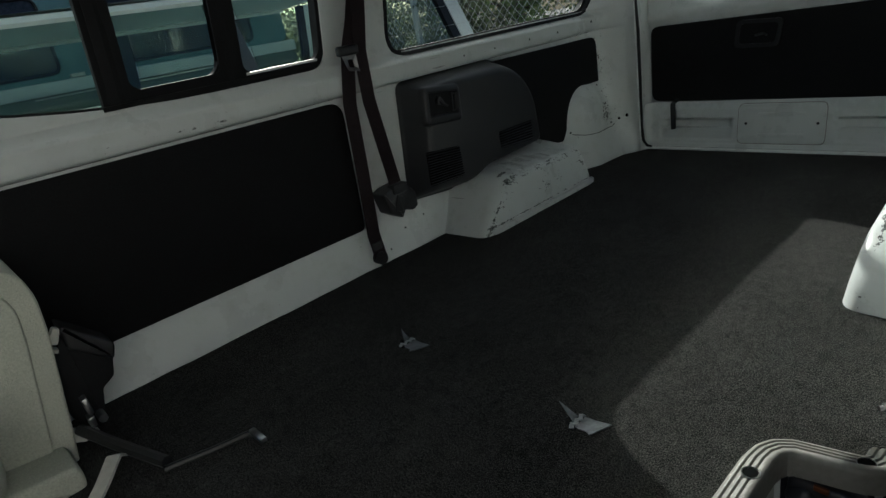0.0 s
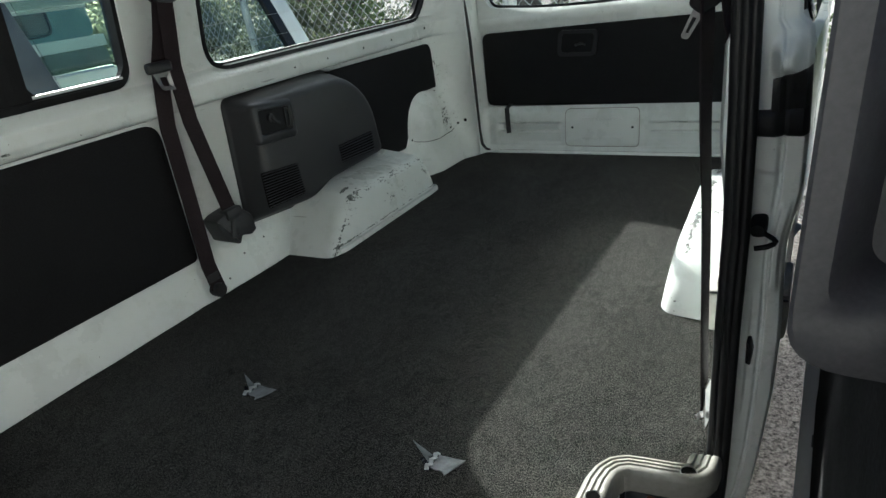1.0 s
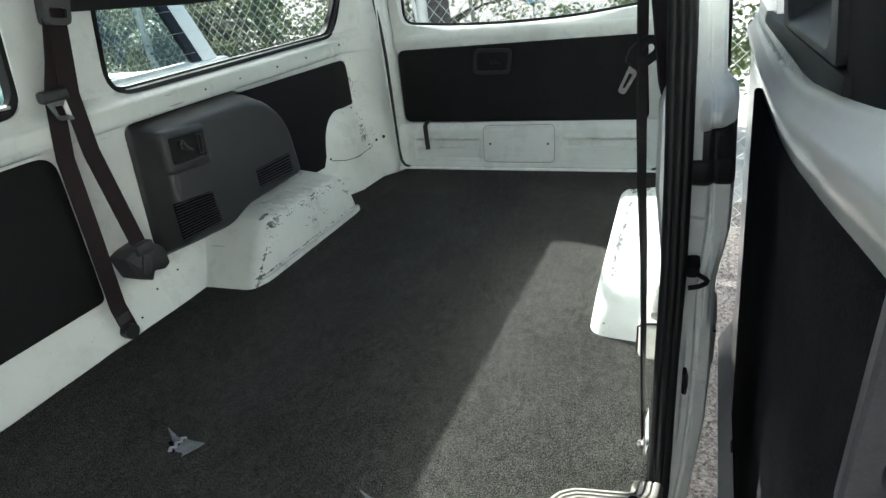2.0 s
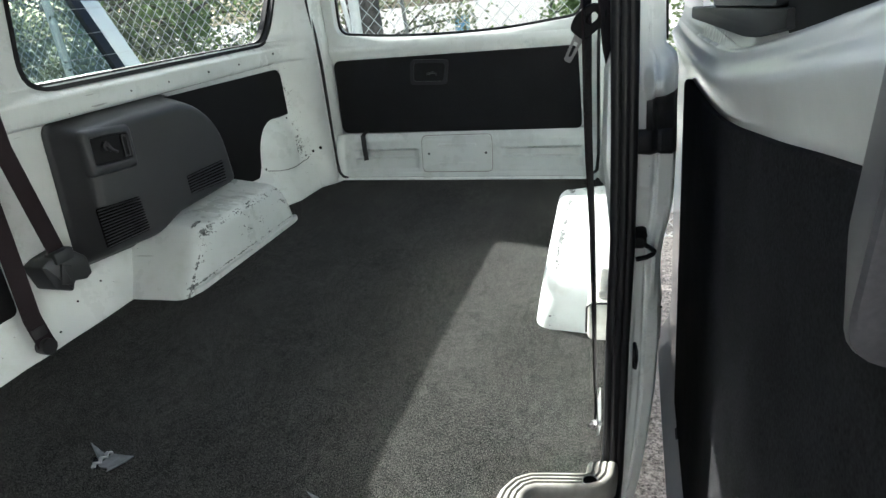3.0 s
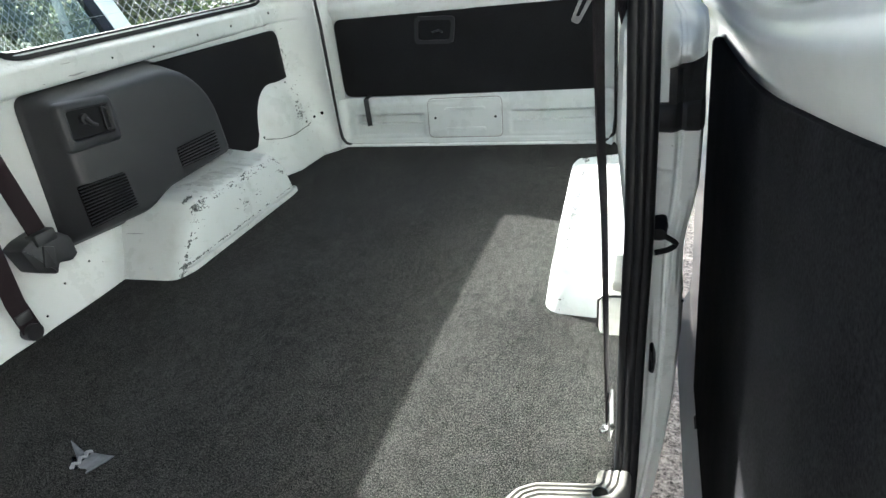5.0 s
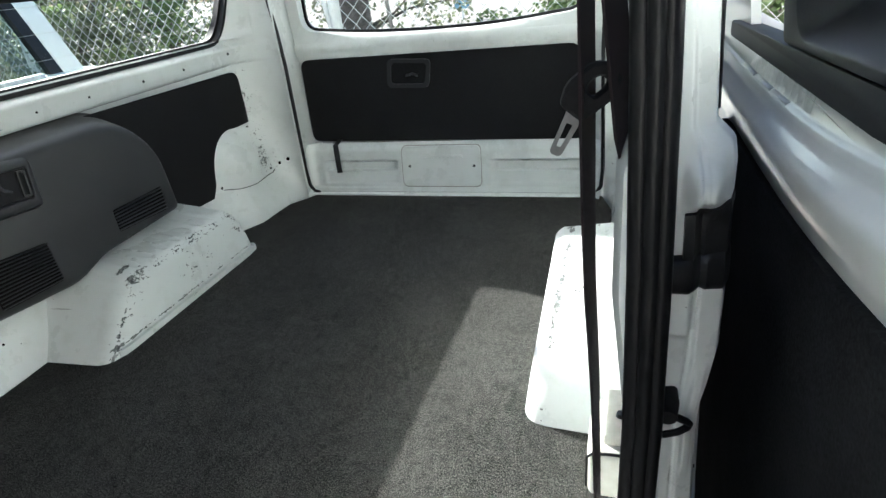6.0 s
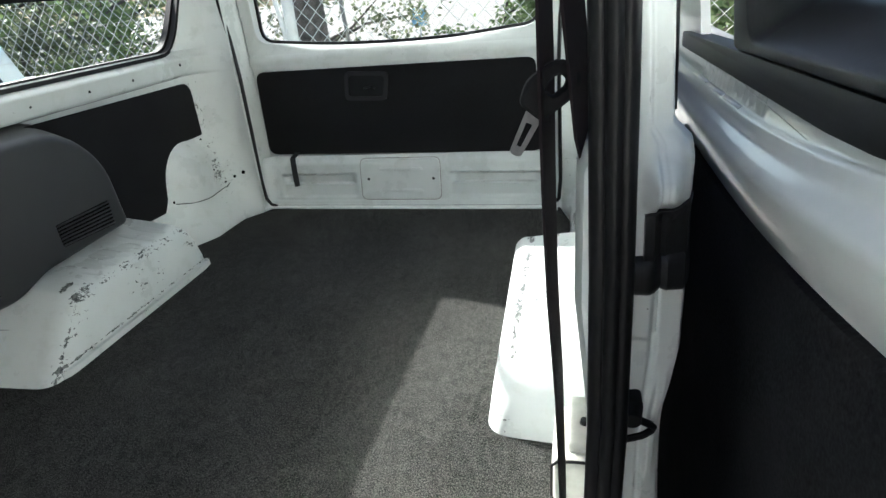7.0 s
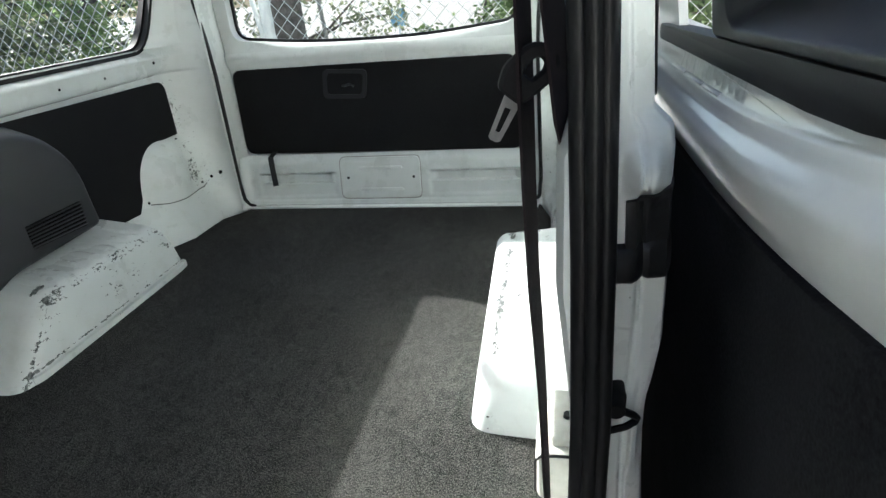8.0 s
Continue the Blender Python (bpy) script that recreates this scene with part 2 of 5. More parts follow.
def box(bm, lo, hi, bevel=0.0, seg=2, turn=None):
    """A box between two corners, its edges rounded; turn: a matrix about its middle."""
    mid = [(a + b) / 2 for a, b in zip(lo, hi)]
    m = Matrix.Translation(mid) @ (turn or Matrix()) @ Matrix.Diagonal((*[abs(b - a) for a, b in zip(lo, hi)], 1))
    vs = bmesh.ops.create_cube(bm, size=1.0, matrix=m)["verts"]
    if bevel:
        es = list({e for v in vs for e in v.link_edges})
        bmesh.ops.bevel(bm, geom=es, offset=bevel, segments=seg, profile=0.5, affect="EDGES", clamp_overlap=True)
    return bm


def one_box(lo, hi, bevel=0.0, seg=2, turn=None):
    return box(bmesh.new(), lo, hi, bevel, seg, turn)


def tube(bm, pts, r, n=8, closed=False):
    """A round bar along points; r: one radius, or one for each point."""
    pts = [Vector(p) for p in pts]
    rs = r if isinstance(r, (list, tuple)) else [r] * len(pts)
    rings = []
    side = None
    for i, p in enumerate(pts):
        a = pts[i - 1] if i or closed else p
        b = pts[(i + 1) % len(pts)] if i + 1 < len(pts) or closed else p
        d = (b - a).normalized()
        if side is None:
            side = d.orthogonal().normalized()
        side = (side - d * side.dot(d)).normalized()
        up = d.cross(side)
        rings.append([bm.verts.new(p + (side * math.cos(k * math.tau / n) + up * math.sin(k * math.tau / n)) * rs[i]) for k in range(n)])
    pairs = list(zip(rings, rings[1:])) + ([(rings[-1], rings[0])] if closed else [])
    for a, b in pairs:
        for k in range(n):
            bm.faces.new((a[k], a[(k + 1) % n], b[(k + 1) % n], b[k]))
    if not closed:
        bm.faces.new(rings[0][::-1])
        bm.faces.new(rings[-1])
    return bm


def ribbon(bm, pts, across, width, thick):
    """A flat strap along points; across: the way of its width, one for all or one a point."""
    pts = [Vector(p) for p in pts]
    rows = []
    for i, p in enumerate(pts):
        d = (pts[min(i + 1, len(pts) - 1)] - pts[max(i - 1, 0)]).normalized()
        w = Vector(across[i] if isinstance(across, list) else across)
        w = (w - d * w.dot(d)).normalized()
        nrm = d.cross(w)
        rows.append([bm.verts.new(p + w * (sx * width / 2) + nrm * (sn * thick / 2)) for sx, sn in ((-1, -1), (1, -1), (1, 1), (-1, 1))])
    for a, b in zip(rows, rows[1:]):
        for k in range(4):
            bm.faces.new((a[k], a[(k + 1) % 4], b[(k + 1) % 4], b[k]))
    bm.faces.new(rows[0][::-1])
    bm.faces.new(rows[-1])
    return bm


def rounded(pts, r, n=5):
    """A polygon with its corners rounded; r: one radius, or one for each corner."""
    out = []
    k = len(pts)
    for i in range(k):
        p, a, b = Vector(pts[i]), Vector(pts[i - 1]), Vector(pts[(i + 1) % k])
        ri = r[i] if isinstance(r, (list, tuple)) else r
        u, v = (a - p), (b - p)
        ri = min(ri, u.length * 0.49, v.length * 0.49)
        s, e = p + u.normalized() * ri, p + v.normalized() * ri
        for j in range(n + 1):
            t = j / n
            out.append(tuple((1 - t) ** 2 * s + 2 * t * (1 - t) * p + t * t * e))
    return out


def rect(y0, y1, z0, z1):
    return [(y0, z0), (y1, z0), (y1, z1), (y0, z1)]


def slab(bm, pts, put, lo, hi, bevel=0.0, seg=2):
    """A plate with outline pts, mapped by put(a, b, depth) from depth lo to hi; bevel rounds the rim at hi."""
    loops = [[bm.verts.new(put(a, b, lo)) for a, b in pts]]
    c = Vector((sum(p[0] for p in pts) / len(pts), sum(p[1] for p in pts) / len(pts)))
    sgn = 1 if hi > lo else -1
    if bevel:
        for j in range(seg + 1):
            t = j / seg * math.pi / 2
            inset, drop = bevel * (1 - math.cos(t)), bevel * (1 - math.sin(t))
            ring = inset_loop(pts, inset)
            loops.append([bm.verts.new(put(a, b, hi - sgn * drop)) for a, b in ring])
    else:
        loops.append([bm.verts.new(put(a, b, hi)) for a, b in pts])
    n = len(pts)
    for p, q in zip(loops, loops[1:]):
        for k in range(n):
            bm.faces.new((p[k], p[(k + 1) % n], q[(k + 1) % n], q[k]))
    bm.faces.new(loops[0][::-1])
    bm.faces.new(loops[-1])
    return bm


def inset_loop(pts, d):
    """The outline moved inwards by d."""
    n = len(pts)
    area = sum(pts[i][0] * pts[(i + 1) % n][1] - pts[(i + 1) % n][0] * pts[i][1] for i in range(n))
    s = 1 if area > 0 else -1
    out = []
    for i in range(n):
        a, p, b = Vector(pts[i - 1]), Vector(pts[i]), Vector(pts[(i + 1) % n])
        n1 = Vector((-(p - a).y, (p - a).x))
        n2 = Vector((-(b - p).y, (b - p).x))
        n1 = n1.normalized() if n1.length > 1e-7 else n2.normalized()
        n2 = n2.normalized() if n2.length > 1e-7 else n1
        m = (n1 + n2)
        m = m / max(m.length_squared / 2, 0.5) if m.length > 1e-6 else n1
        q = p + m * d * s
        out.append((q.x, q.y))
    return out


def frame_ring(bm, outer, inner, put, lo, hi):
    """A flat frame between two outlines of the same number of points, lo to hi deep."""
    n = len(outer)
    L = [[bm.verts.new(put(a, b, d)) for a, b in loop] for loop, d in ((outer, lo), (outer, hi), (inner, hi), (inner, lo))]
    for p, q in zip(L, L[1:] + L[:1]):
        for k in range(n):
            bm.faces.new((p[k], p[(k + 1) % n], q[(k + 1) % n], q[k]))
    return bm


def sheet(bm, us, vs, put):
    """A grid of put(u, v)."""
    g = [[bm.verts.new(put(u, v)) for v in vs] for u in us]
    for i in range(len(us) - 1):
        for j in range(len(vs) - 1):
            bm.faces.new((g[i][j], g[i + 1][j], g[i + 1][j + 1], g[i][j + 1]))
    return g


def steps(a, b, n):
    return [a + (b - a) * i / n for i in range(n + 1)]


def sm(a, b, x):
    """Goes smoothly from 0 at a to 1 at b."""
    t = min(max((x - a) / (b - a), 0.0), 1.0)
    return t * t * (3 - 2 * t)


# ---- the van's shell ----
SILL = 0.612
ROOF = 1.17
PROFILE_Z = (-0.30, -0.06, 0.0, 0.03, 0.11, 0.505, 0.5225, 0.527, 0.535, 0.552, 0.580, 0.586, 0.594, 0.606, 0.612, ROOF)
PROFILE_X = (0.68, 0.688, 0.694, 0.708, 0.735, 0.738, 0.735, 0.716, 0.7085, 0.7065, 0.7035, 0.7075, 0.7205, 0.730, 0.733, 0.60)


def half_width(y, z):
    """The inner skin's distance from the van's middle line."""
    w = float(np.interp(z, PROFILE_Z, PROFILE_X))
    b = sm(2.03, 2.26, y)
    if b > 0:
        low = float(np.interp(z, (-0.06, 0.0, 0.05, 0.13, 0.16, 0.30, 0.50), (0.600, 0.605, 0.622, 0.675, 0.69, 0.715, 0.725)))
        w += b * (min(low, w) - w)
        w -= 0.050 * b * math.exp(-(((y - 2.30) / 0.098) ** 2 + ((z - 0.212) / 0.092) ** 2) ** 1.7)
    return w


def shell(side, s, z, out=0.0):
    """A point of the side wall: s runs along the van and round the rear corner. out: metres outwards."""
    if s <= 2.40:
        slim = 0.015 * (1 - sm(1.6, 2.3, s)) if side > 0 else 0.0
        return (side * (half_width(s, z) - slim + out), s, z)
    t = (s - 2.40) / 0.22 * math.pi / 2
    w = half_width(2.40, z)
    return (side * (w + (0.566 - w) * (1 - math.cos(t)) + out * math.cos(t * 0.8)), 2.40 + (0.115 + out) * math.sin(t), z)


def window_loop(y0, y1, z0, z1, r):
    """A side window's outline; the front one's sill climbs towards the cab, the rear ones lean back at their rear edge."""
    if y0 < 0:
        return rounded([(0.43, z0), (y1, z0), (y1, z1), (y0 - 0.52, z0 + 0.31)], [0.5, r, r, 0.03], 6)
    return rounded([(y0, z0), (y1, z0), (y1 + 0.115, z1), (y0, z1)], r, 6)


def side_wall(name, side, start, windows, label, thick=0.055):
    """A side wall with its window openings, inner and outer skin, and the reveals between them."""
    bm = bmesh.new()
    low = [z for z in (-0.06, -0.03, 0.0, 0.03, 0.06, 0.09, 0.12, 0.135, 0.15, 0.165, 0.18, 0.195, 0.21, 0.23, 0.25, 0.27, 0.29, 0.31, 0.33, 0.4, 0.46, 0.505, 0.5225, 0.525, 0.527, 0.531, 0.535, 0.552, 0.570, 0.577, 0.580, 0.583, 0.586, 0.590, 0.594, 0.600, 0.606, SILL)]
    run = steps(start, 2.0, 16) + steps(2.0, 2.40, 32)[1:] + steps(2.40, 2.62, 9)[1:]
    skins = []
    for out in (0.0, thick):
        before = set(bm.faces)
        sheet(bm, run, low, lambda s, z: shell(side, s, z, out))
        at = start
        holes = []
        for y0, y1, z0, z1, r in windows:
            a, b = y0 - (0.56 if y0 < 0 else 0.03), y1 + (0.12 if y1 > 2 else 0.03)
            if a > at + 1e-4:
                sheet(bm, steps(at, a, 2), steps(SILL, ROOF, 4), lambda s, z: shell(side, s, z, out))
            hole = window_loop(y0, y1, z0, z1, r)
            per = len(hole) // 4

            def rim(side_no, s, z):
                return ((a, z), (s, SILL), (b, z), (s, ROOF))[side_no]

            inner_loop, outer_loop = [], []
            corner = [(a, SILL), (b, SILL), (b, ROOF), (a, ROOF)]
            for k in range(4):
                for i in range(per):
                    q = hole[k * per + i]
                    inner_loop.append(q)
                    outer_loop.append(corner[k] if i == per // 2 else rim(k if i < per // 2 else (k + 1) % 4, *q))
                q0, q1 = Vector(hole[k * per + per - 1]), Vector(hole[(k + 1) * per % len(hole)])
                for f in steps(0, 1, 12)[1:-1]:
                    q = tuple(q0.lerp(q1, f))
                    inner_loop.append(q)
                    outer_loop.append(rim((k + 1) % 4, *q))
            vin = [bm.verts.new(shell(side, s, z, out)) for s, z in inner_loop]
            vout = [bm.verts.new(shell(side, s, z, out)) for s, z in outer_loop]
            n = len(vin)
            for k in range(n):
                j = (k + 1) % n
                bm.faces.new((vin[k], vin[j], vout[j], vout[k]))
            holes.append(vin)
            at = b
        end = steps(at, 2.62, 9)
        sheet(bm, end, steps(SILL, ROOF, 5), lambda s, z: shell(side, s, z, out))
        skins.append(holes)
        fresh = [f for f in bm.faces if f not in before]
        if out == 0.0:
            face_to(fresh, (0, 1.2, 0.5))
        else:
            for f in fresh:
                f.normal_update()
                c = f.calc_center_median()
                if f.normal.dot(c - Vector((0, 1.2, c.z))) < 0:
                    f.normal_flip()
    for vin, vout in zip(*skins):
        n = len(vin)
        mid = sum((v.co for v in vin), Vector()) / n
        face_to([bm.faces.new((vin[k], vin[(k + 1) % n], vout[(k + 1) % n], vout[k])) for k in range(n)], mid)
    bmesh.ops.remove_doubles(bm, verts=bm.verts[:], dist=1e-5)
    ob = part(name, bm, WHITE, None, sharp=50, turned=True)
    return tagged(ob, label, "wall", kind="structure")


LEFT_WINDOWS = [(-0.30, 1.085, 0.613, 1.08, 0.05), (1.315, 2.42, 0.604, 1.052, (0.08, 0.085, 0.06, 0.08))]
RIGHT_WINDOWS = [(1.20, 2.395, 0.618, 1.08, 0.07)]
wall_left = side_wall("wall_left", -1, -0.9, LEFT_WINDOWS, "white painted steel van side with chips and two windows")
side_wall("wall_right", 1, 1.115, RIGHT_WINDOWS, "white painted steel van side behind the open door", 0.004)


def left(y, z, d):
    """A point d metres inside the left wall's inner skin."""
    return shell(-1, y, z, -d)


# black boards on the left wall
def board(name, pts, radius, parent, depth=0.006):
    bm = bmesh.new()
    loop = rounded(pts, radius, 5)
    slab(bm, loop, left, -0.002, depth, 0.003, 2)
    return part(name, bm, BOARD, parent)


board("trim_panel", [(-0.85, 0.116), (1.092, 0.116), (1.112, 0.513), (-0.85, 0.518)], [0.01, 0.02, 0.05, 0.01], wall_left)

bmq = bmesh.new()
slab(bmq, rounded([(1.60, 0.15), (2.168, 0.125), (2.172, 0.215), (2.215, 0.285), (2.30, 0.318), (2.43, 0.318), (2.43, 0.503), (1.60, 0.516)], [0.01, 0.005, 0.05, 0.05, 0.05, 0.006, 0.04, 0.01], 5),
     lambda y, z, d: (-0.716 + d, y, z), 0.0, 0.008, 0.002, 1)
part("trim_panel", bmq, BOARD, wall_left)

# floor
bm = bmesh.new()
fl = []
for i in range(61):
    y = -0.9 + 3.42 * i / 60
    wob = 0.006 * noise.noise((y * 5.0, 1.3, 0)) + 0.004 * noise.noise((y * 17.0, 4.3, 0))
    e = -(half_width(min(y, 2.40), 0.0) - 0.002) if y < 2.40 else -(0.60 - 0.07 * sm(2.40, 2.51, y))
    fl.append((e + wob, y))
fr = [(0.565, 2.52), (0.60, 2.40), (0.60, 2.28), (0.715, 2.03), (0.715, 1.16), (0.660, 1.13), (0.652, 0.93), (0.53, 0.885), (0.512, 0.86), (0.512, -0.9)]
slab(bm, fl + fr, lambda a, b, d: (a, b, d), -0.035, 0.0, 0.004, 2)
tagged(part("floor", bm, CARPET, None), "dark charcoal carpet laid over the van's load floor", "carpet", kind="structure")
bm = one_box((-0.74, -0.95, -0.09), (0.50, 2.56, -0.037))
box(bm, (0.50, 0.98, -0.09), (0.645, 2.56, -0.037))
box(bm, (0.645, 1.16, -0.09), (0.70, 2.56, -0.037))
tagged(part("floor_pan", bm, WHITE, None), "white steel pan under the carpet", "floor", kind="structure")

# roof and front
bm = bmesh.new()
# the unseen roof is cut back above the door to let more skylight in
ROOF_RUNS = ((0.45, -0.66, 1.05), (0.60, 1.05, 2.64))
for x1, y0, y1 in ROOF_RUNS:
    sheet(bm, steps(-0.62, x1, 12), steps(y0, y1, 4), lambda x, y: (x, y, 1.165 + 0.03 * (1 - (x / 0.62) ** 2)))
    sheet(bm, steps(-0.62, x1, 12), steps(y0, y1, 4), lambda x, y: (x, y, 1.180 + 0.03 * (1 - (x / 0.62) ** 2)))
tagged(part("ceiling", bm, HEADLINER, None), "unseen headliner under the van roof, darkened to cut bounced light", "ceiling", kind="structure")
bm = bmesh.new()
for x1, y0, y1 in ROOF_RUNS:
    sheet(bm, steps(-0.66, x1 + 0.015, 12), steps(y0, y1, 4), lambda x, y: (x, y, 1.215 + 0.03 * (1 - (x / 0.66) ** 2)))
    sheet(bm, steps(-0.66, x1 + 0.015, 12), steps(y0, y1, 4), lambda x, y: (x, y, 1.205 + 0.03 * (1 - (x / 0.66) ** 2)))
tagged(part("roof", bm, WHITE_CLEAN, None), "white painted steel roof of the van", "roof", kind="structure")
# unseen panel added across the front to shape the light inside
bm = one_box((-0.80, -0.68, -0.10), (0.46, -0.62, 1.16), 0.015)
tagged(part("wall_front", bm, WHITE_CLEAN, None), "unseen white panel added to close the front of the van", "wall", kind="structure")
bm = one_box((0.435, -0.66, 1.14), (0.47, 1.05, 1.20), 0.01)
box(bm, (0.60, -0.70, -0.06), (0.64, -0.63, 0.30), 0.01)
tagged(part("door_frame", bm, WHITE_CLEAN, None), "white steel frame of the side door", "door frame", kind="structure")


# ---- wheel arches ----
def wheel_arch(side, label):
    root = thing("wheel_arch", (side * 0.6, 1.72, 0), label, "wheel arch")
    inv = Matrix.Translation((-side * 0.6, -1.72, 0))
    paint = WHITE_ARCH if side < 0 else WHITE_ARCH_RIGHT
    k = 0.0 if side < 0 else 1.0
    top, soft = 0.156, 0.034

    def outline(z):
        """The arch's plan at a height: a leaning front, a leaning inner side and a rear that rounds over."""
        f = max(z, -0.02) / 0.15
        lean = 1.392 + 0.150 * f if side < 0 else float(np.interp(z, (0.0, 0.04, 0.06, 0.08, 0.10, 0.12, 0.142), (1.376, 1.384, 1.393, 1.405, 1.422, 1.450, 1.505)))
        wall = 0.775 if side < 0 else half_width(1.5, max(z, 0.0)) - 0.012
        xi, xr = 0.508 - 0.029 * k + 0.022 * f, 0.516 - 0.054 * k + 0.018 * f
        yr = 2.036 - 0.05 * k - 0.105 * (1 - math.sqrt(max(1 - (max(z, 0) / 0.172) ** 2, 0.0)))
        pts = [(wall, lean - 0.045), (wall - 0.045, lean - 0.012), (xi, lean), (xr, yr), (wall, yr)]
        return rounded(pts, [0.002, 0.05, 0.046, 0.035, 0.002], 7)

    levels = [(z, 0.0) for z in (-0.02, 0.0, 0.02, 0.04, 0.05, 0.06, 0.07, 0.08, 0.09, 0.10, 0.11, top - soft)]
    levels += [(top - soft + soft * math.sin(a), soft * (1 - math.cos(a))) for a in steps(0.0, math.pi / 2, 7)[1:]]
    bm = bmesh.new()
    loops = []
    for z, ins in levels:
        ring = inset_loop(outline(min(z, top - soft * 0.4)), ins)
        loops.append([bm.verts.new((side * x, y, z + 0.14 * max(x - 0.53, 0.0) * sm(0.02, 0.14, z))) for x, y in ring])
    n = len(loops[0])
    for p, q in zip(loops, loops[1:]):
        for i in range(n):
            bm.faces.new((p[i], p[(i + 1) % n], q[(i + 1) % n], q[i]))
    hub = bm.verts.new(sum((v.co for v in loops[-1]), Vector()) / n)
    for i in range(n):
        bm.faces.new((loops[-1][i], loops[-1][(i + 1) % n], hub))
    bmesh.ops.transform(bm, matrix=inv, verts=bm.verts[:])
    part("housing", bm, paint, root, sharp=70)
    for j in range(7 if side < 0 else 0):
        y = 1.60 + 0.052 * j
        bm = bmesh.new()
        m = inv @ Matrix.Translation((side * 0.600, y, 0.1655)) @ Matrix.Rotation(side * -0.13, 4, "Y") @ Matrix.Diagonal((0.066, 0.015, 0.0045, 1))
        bmesh.ops.create_uvsphere(bm, u_segments=16, v_segments=8, radius=1.0, matrix=m)
        part("pressed_rib", bm, paint, root)
    bm = bmesh.new()
    w = 0.503 - 0.026 * k
    path = [(w + 0.008, 1.43), (w + 0.002, 1.445), (w, 1.47), (w, 1.6), (w, 1.8), (w, 1.98 - 0.05 * k), (w + 0.006, 2.02 - 0.05 * k), (w + 0.020, 2.030 - 0.05 * k)]
    ribbon(bm, [(side * x, y, 0.009) for x, y in path[int(3 * k):]], (0, 0, 1), 0.016, 0.010)
    bmesh.ops.transform(bm, matrix=inv, verts=bm.verts[:])
    part("weld_flange", bm, paint, root)
    return root


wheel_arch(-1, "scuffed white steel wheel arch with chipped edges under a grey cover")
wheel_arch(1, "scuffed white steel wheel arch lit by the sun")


# ---- grey jack cover on the left arch ----
def jack_cover():
    root = thing("jack_cover", (-0.70, 1.60, 0.15), "dark grey moulded plastic cover with two louvred vents", "cover")
    off = Vector((0.70, -1.60, -0.15))

    def put(y, z, d):
        return Vector((-0.735 + d, y, z)) + off

    outline = rounded([(1.290, 0.148), (1.50, 0.128), (1.60, 0.163), (1.922, 0.174), (1.902, 0.40), (1.785, 0.525), (1.42, 0.525), (1.325, 0.518)],
                      [0.02, 0.03, 0.03, 0.02, 0.10, 0.10, 0.05, 0.03], 6)
    bm = bmesh.new()
    n = len(outline)
    layers = [(-0.004, 0.0), (-0.004, 0.006), (0.0, 0.010), (0.004, 0.018), (0.021, 0.078), (0.0245, 0.088), (0.029, 0.096), (0.035, 0.1015), (0.042, 0.1038), (0.050, 0.104)]
    loops = []
    for ins, d in layers:
        lp = [(1.615 + (a - 1.615) * (1 - ins / 0.31), 0.34 + (b - 0.34) * (1 - ins / 0.18)) for a, b in outline]
        loops.append([bm.verts.new(put(a, b, d)) for a, b in lp])
    for p, q in zip(loops, loops[1:]):
        for k in range(n):
            bm.faces.new((p[k], p[(k + 1) % n], q[(k + 1) % n], q[k]))
    bm.faces.new(loops[-1])
    part("shell", bm, GREY, root, sharp=50)
    face = 0.104
    # latch: a boss that stands out towards the front, with a sunk plate and a turn knob
    outer = [(1.316, 0.384), (1.494, 0.368), (1.501, 0.486), (1.324, 0.506)]
    sunk = [(1.338, 0.412), (1.474, 0.399), (1.480, 0.466), (1.344, 0.482)]

    def boss(y, z, d):
        return put(y, z, face + d + 0.016 * sm(1.50, 1.36, y) if d > 0 else face + d)

    bm = bmesh.new()
    o, i = rounded(outer, 0.020, 5), rounded(sunk, 0.008, 5)
    n = len(o)
    loops = [[bm.verts.new(boss(a, b, d)) for a, b in lp] for lp, d in ((o, -0.002), (inset_loop(o, 0.004), 0.0005), (inset_loop(o, 0.009), 0.004), (inset_loop(i, -0.006), 0.0055), (inset_loop(i, -0.002), 0.005), (i, 0.002), (i, -0.003))]
    for p, q in zip(loops, loops[1:]):
        for k in range(n):
            bm.faces.new((p[k], p[(k + 1) % n], q[(k + 1) % n], q[k]))
    latch = part("latch_frame", bm, GREY, root, sharp=50)
    part("latch_plate", slab(bmesh.new(), rounded(sunk, 0.006, 4), put, face - 0.004, face + 0.0012, 0.001, 1), MATT_BLACK, latch, "black recessed plate")
    bm = bmesh.new()
    frame_ring(bm, rounded([(1.450, 0.406), (1.470, 0.404), (1.475, 0.462), (1.455, 0.465)], 0.004, 3), rounded([(1.454, 0.410), (1.466, 0.408), (1.470, 0.458), (1.459, 0.461)], 0.003, 3), put, face, face + 0.006)
    part("latch_rim", bm, BLACK, latch)
    bm = bmesh.new()
    tube(bm, [put(1.398, 0.450, face), put(1.398, 0.450, face + 0.010)], [0.014, 0.012], 14)
    tube(bm, [put(1.398, 0.452, face + 0.008), put(1.408, 0.436, face + 0.012), put(1.424, 0.428, face + 0.011)], [0.007, 0.006, 0.004], 8)
    part("latch_knob", bm, BLACK, latch, "small black turn knob")
    # square vent
    bm = bmesh.new()
    vent = [(1.308, 0.197), (1.462, 0.190), (1.456, 0.292), (1.312, 0.306)]
    slab(bm, rounded(vent, 0.006, 3), put, face - 0.004, face + 0.0006)
    louvre = part("vent", bm, VOID, root, "black louvred vent")
    for k in range(13):
        t = (k + 0.5) / 13
        a = Vector((1.308 + 0.004 * t, 0.197 + 0.109 * t))
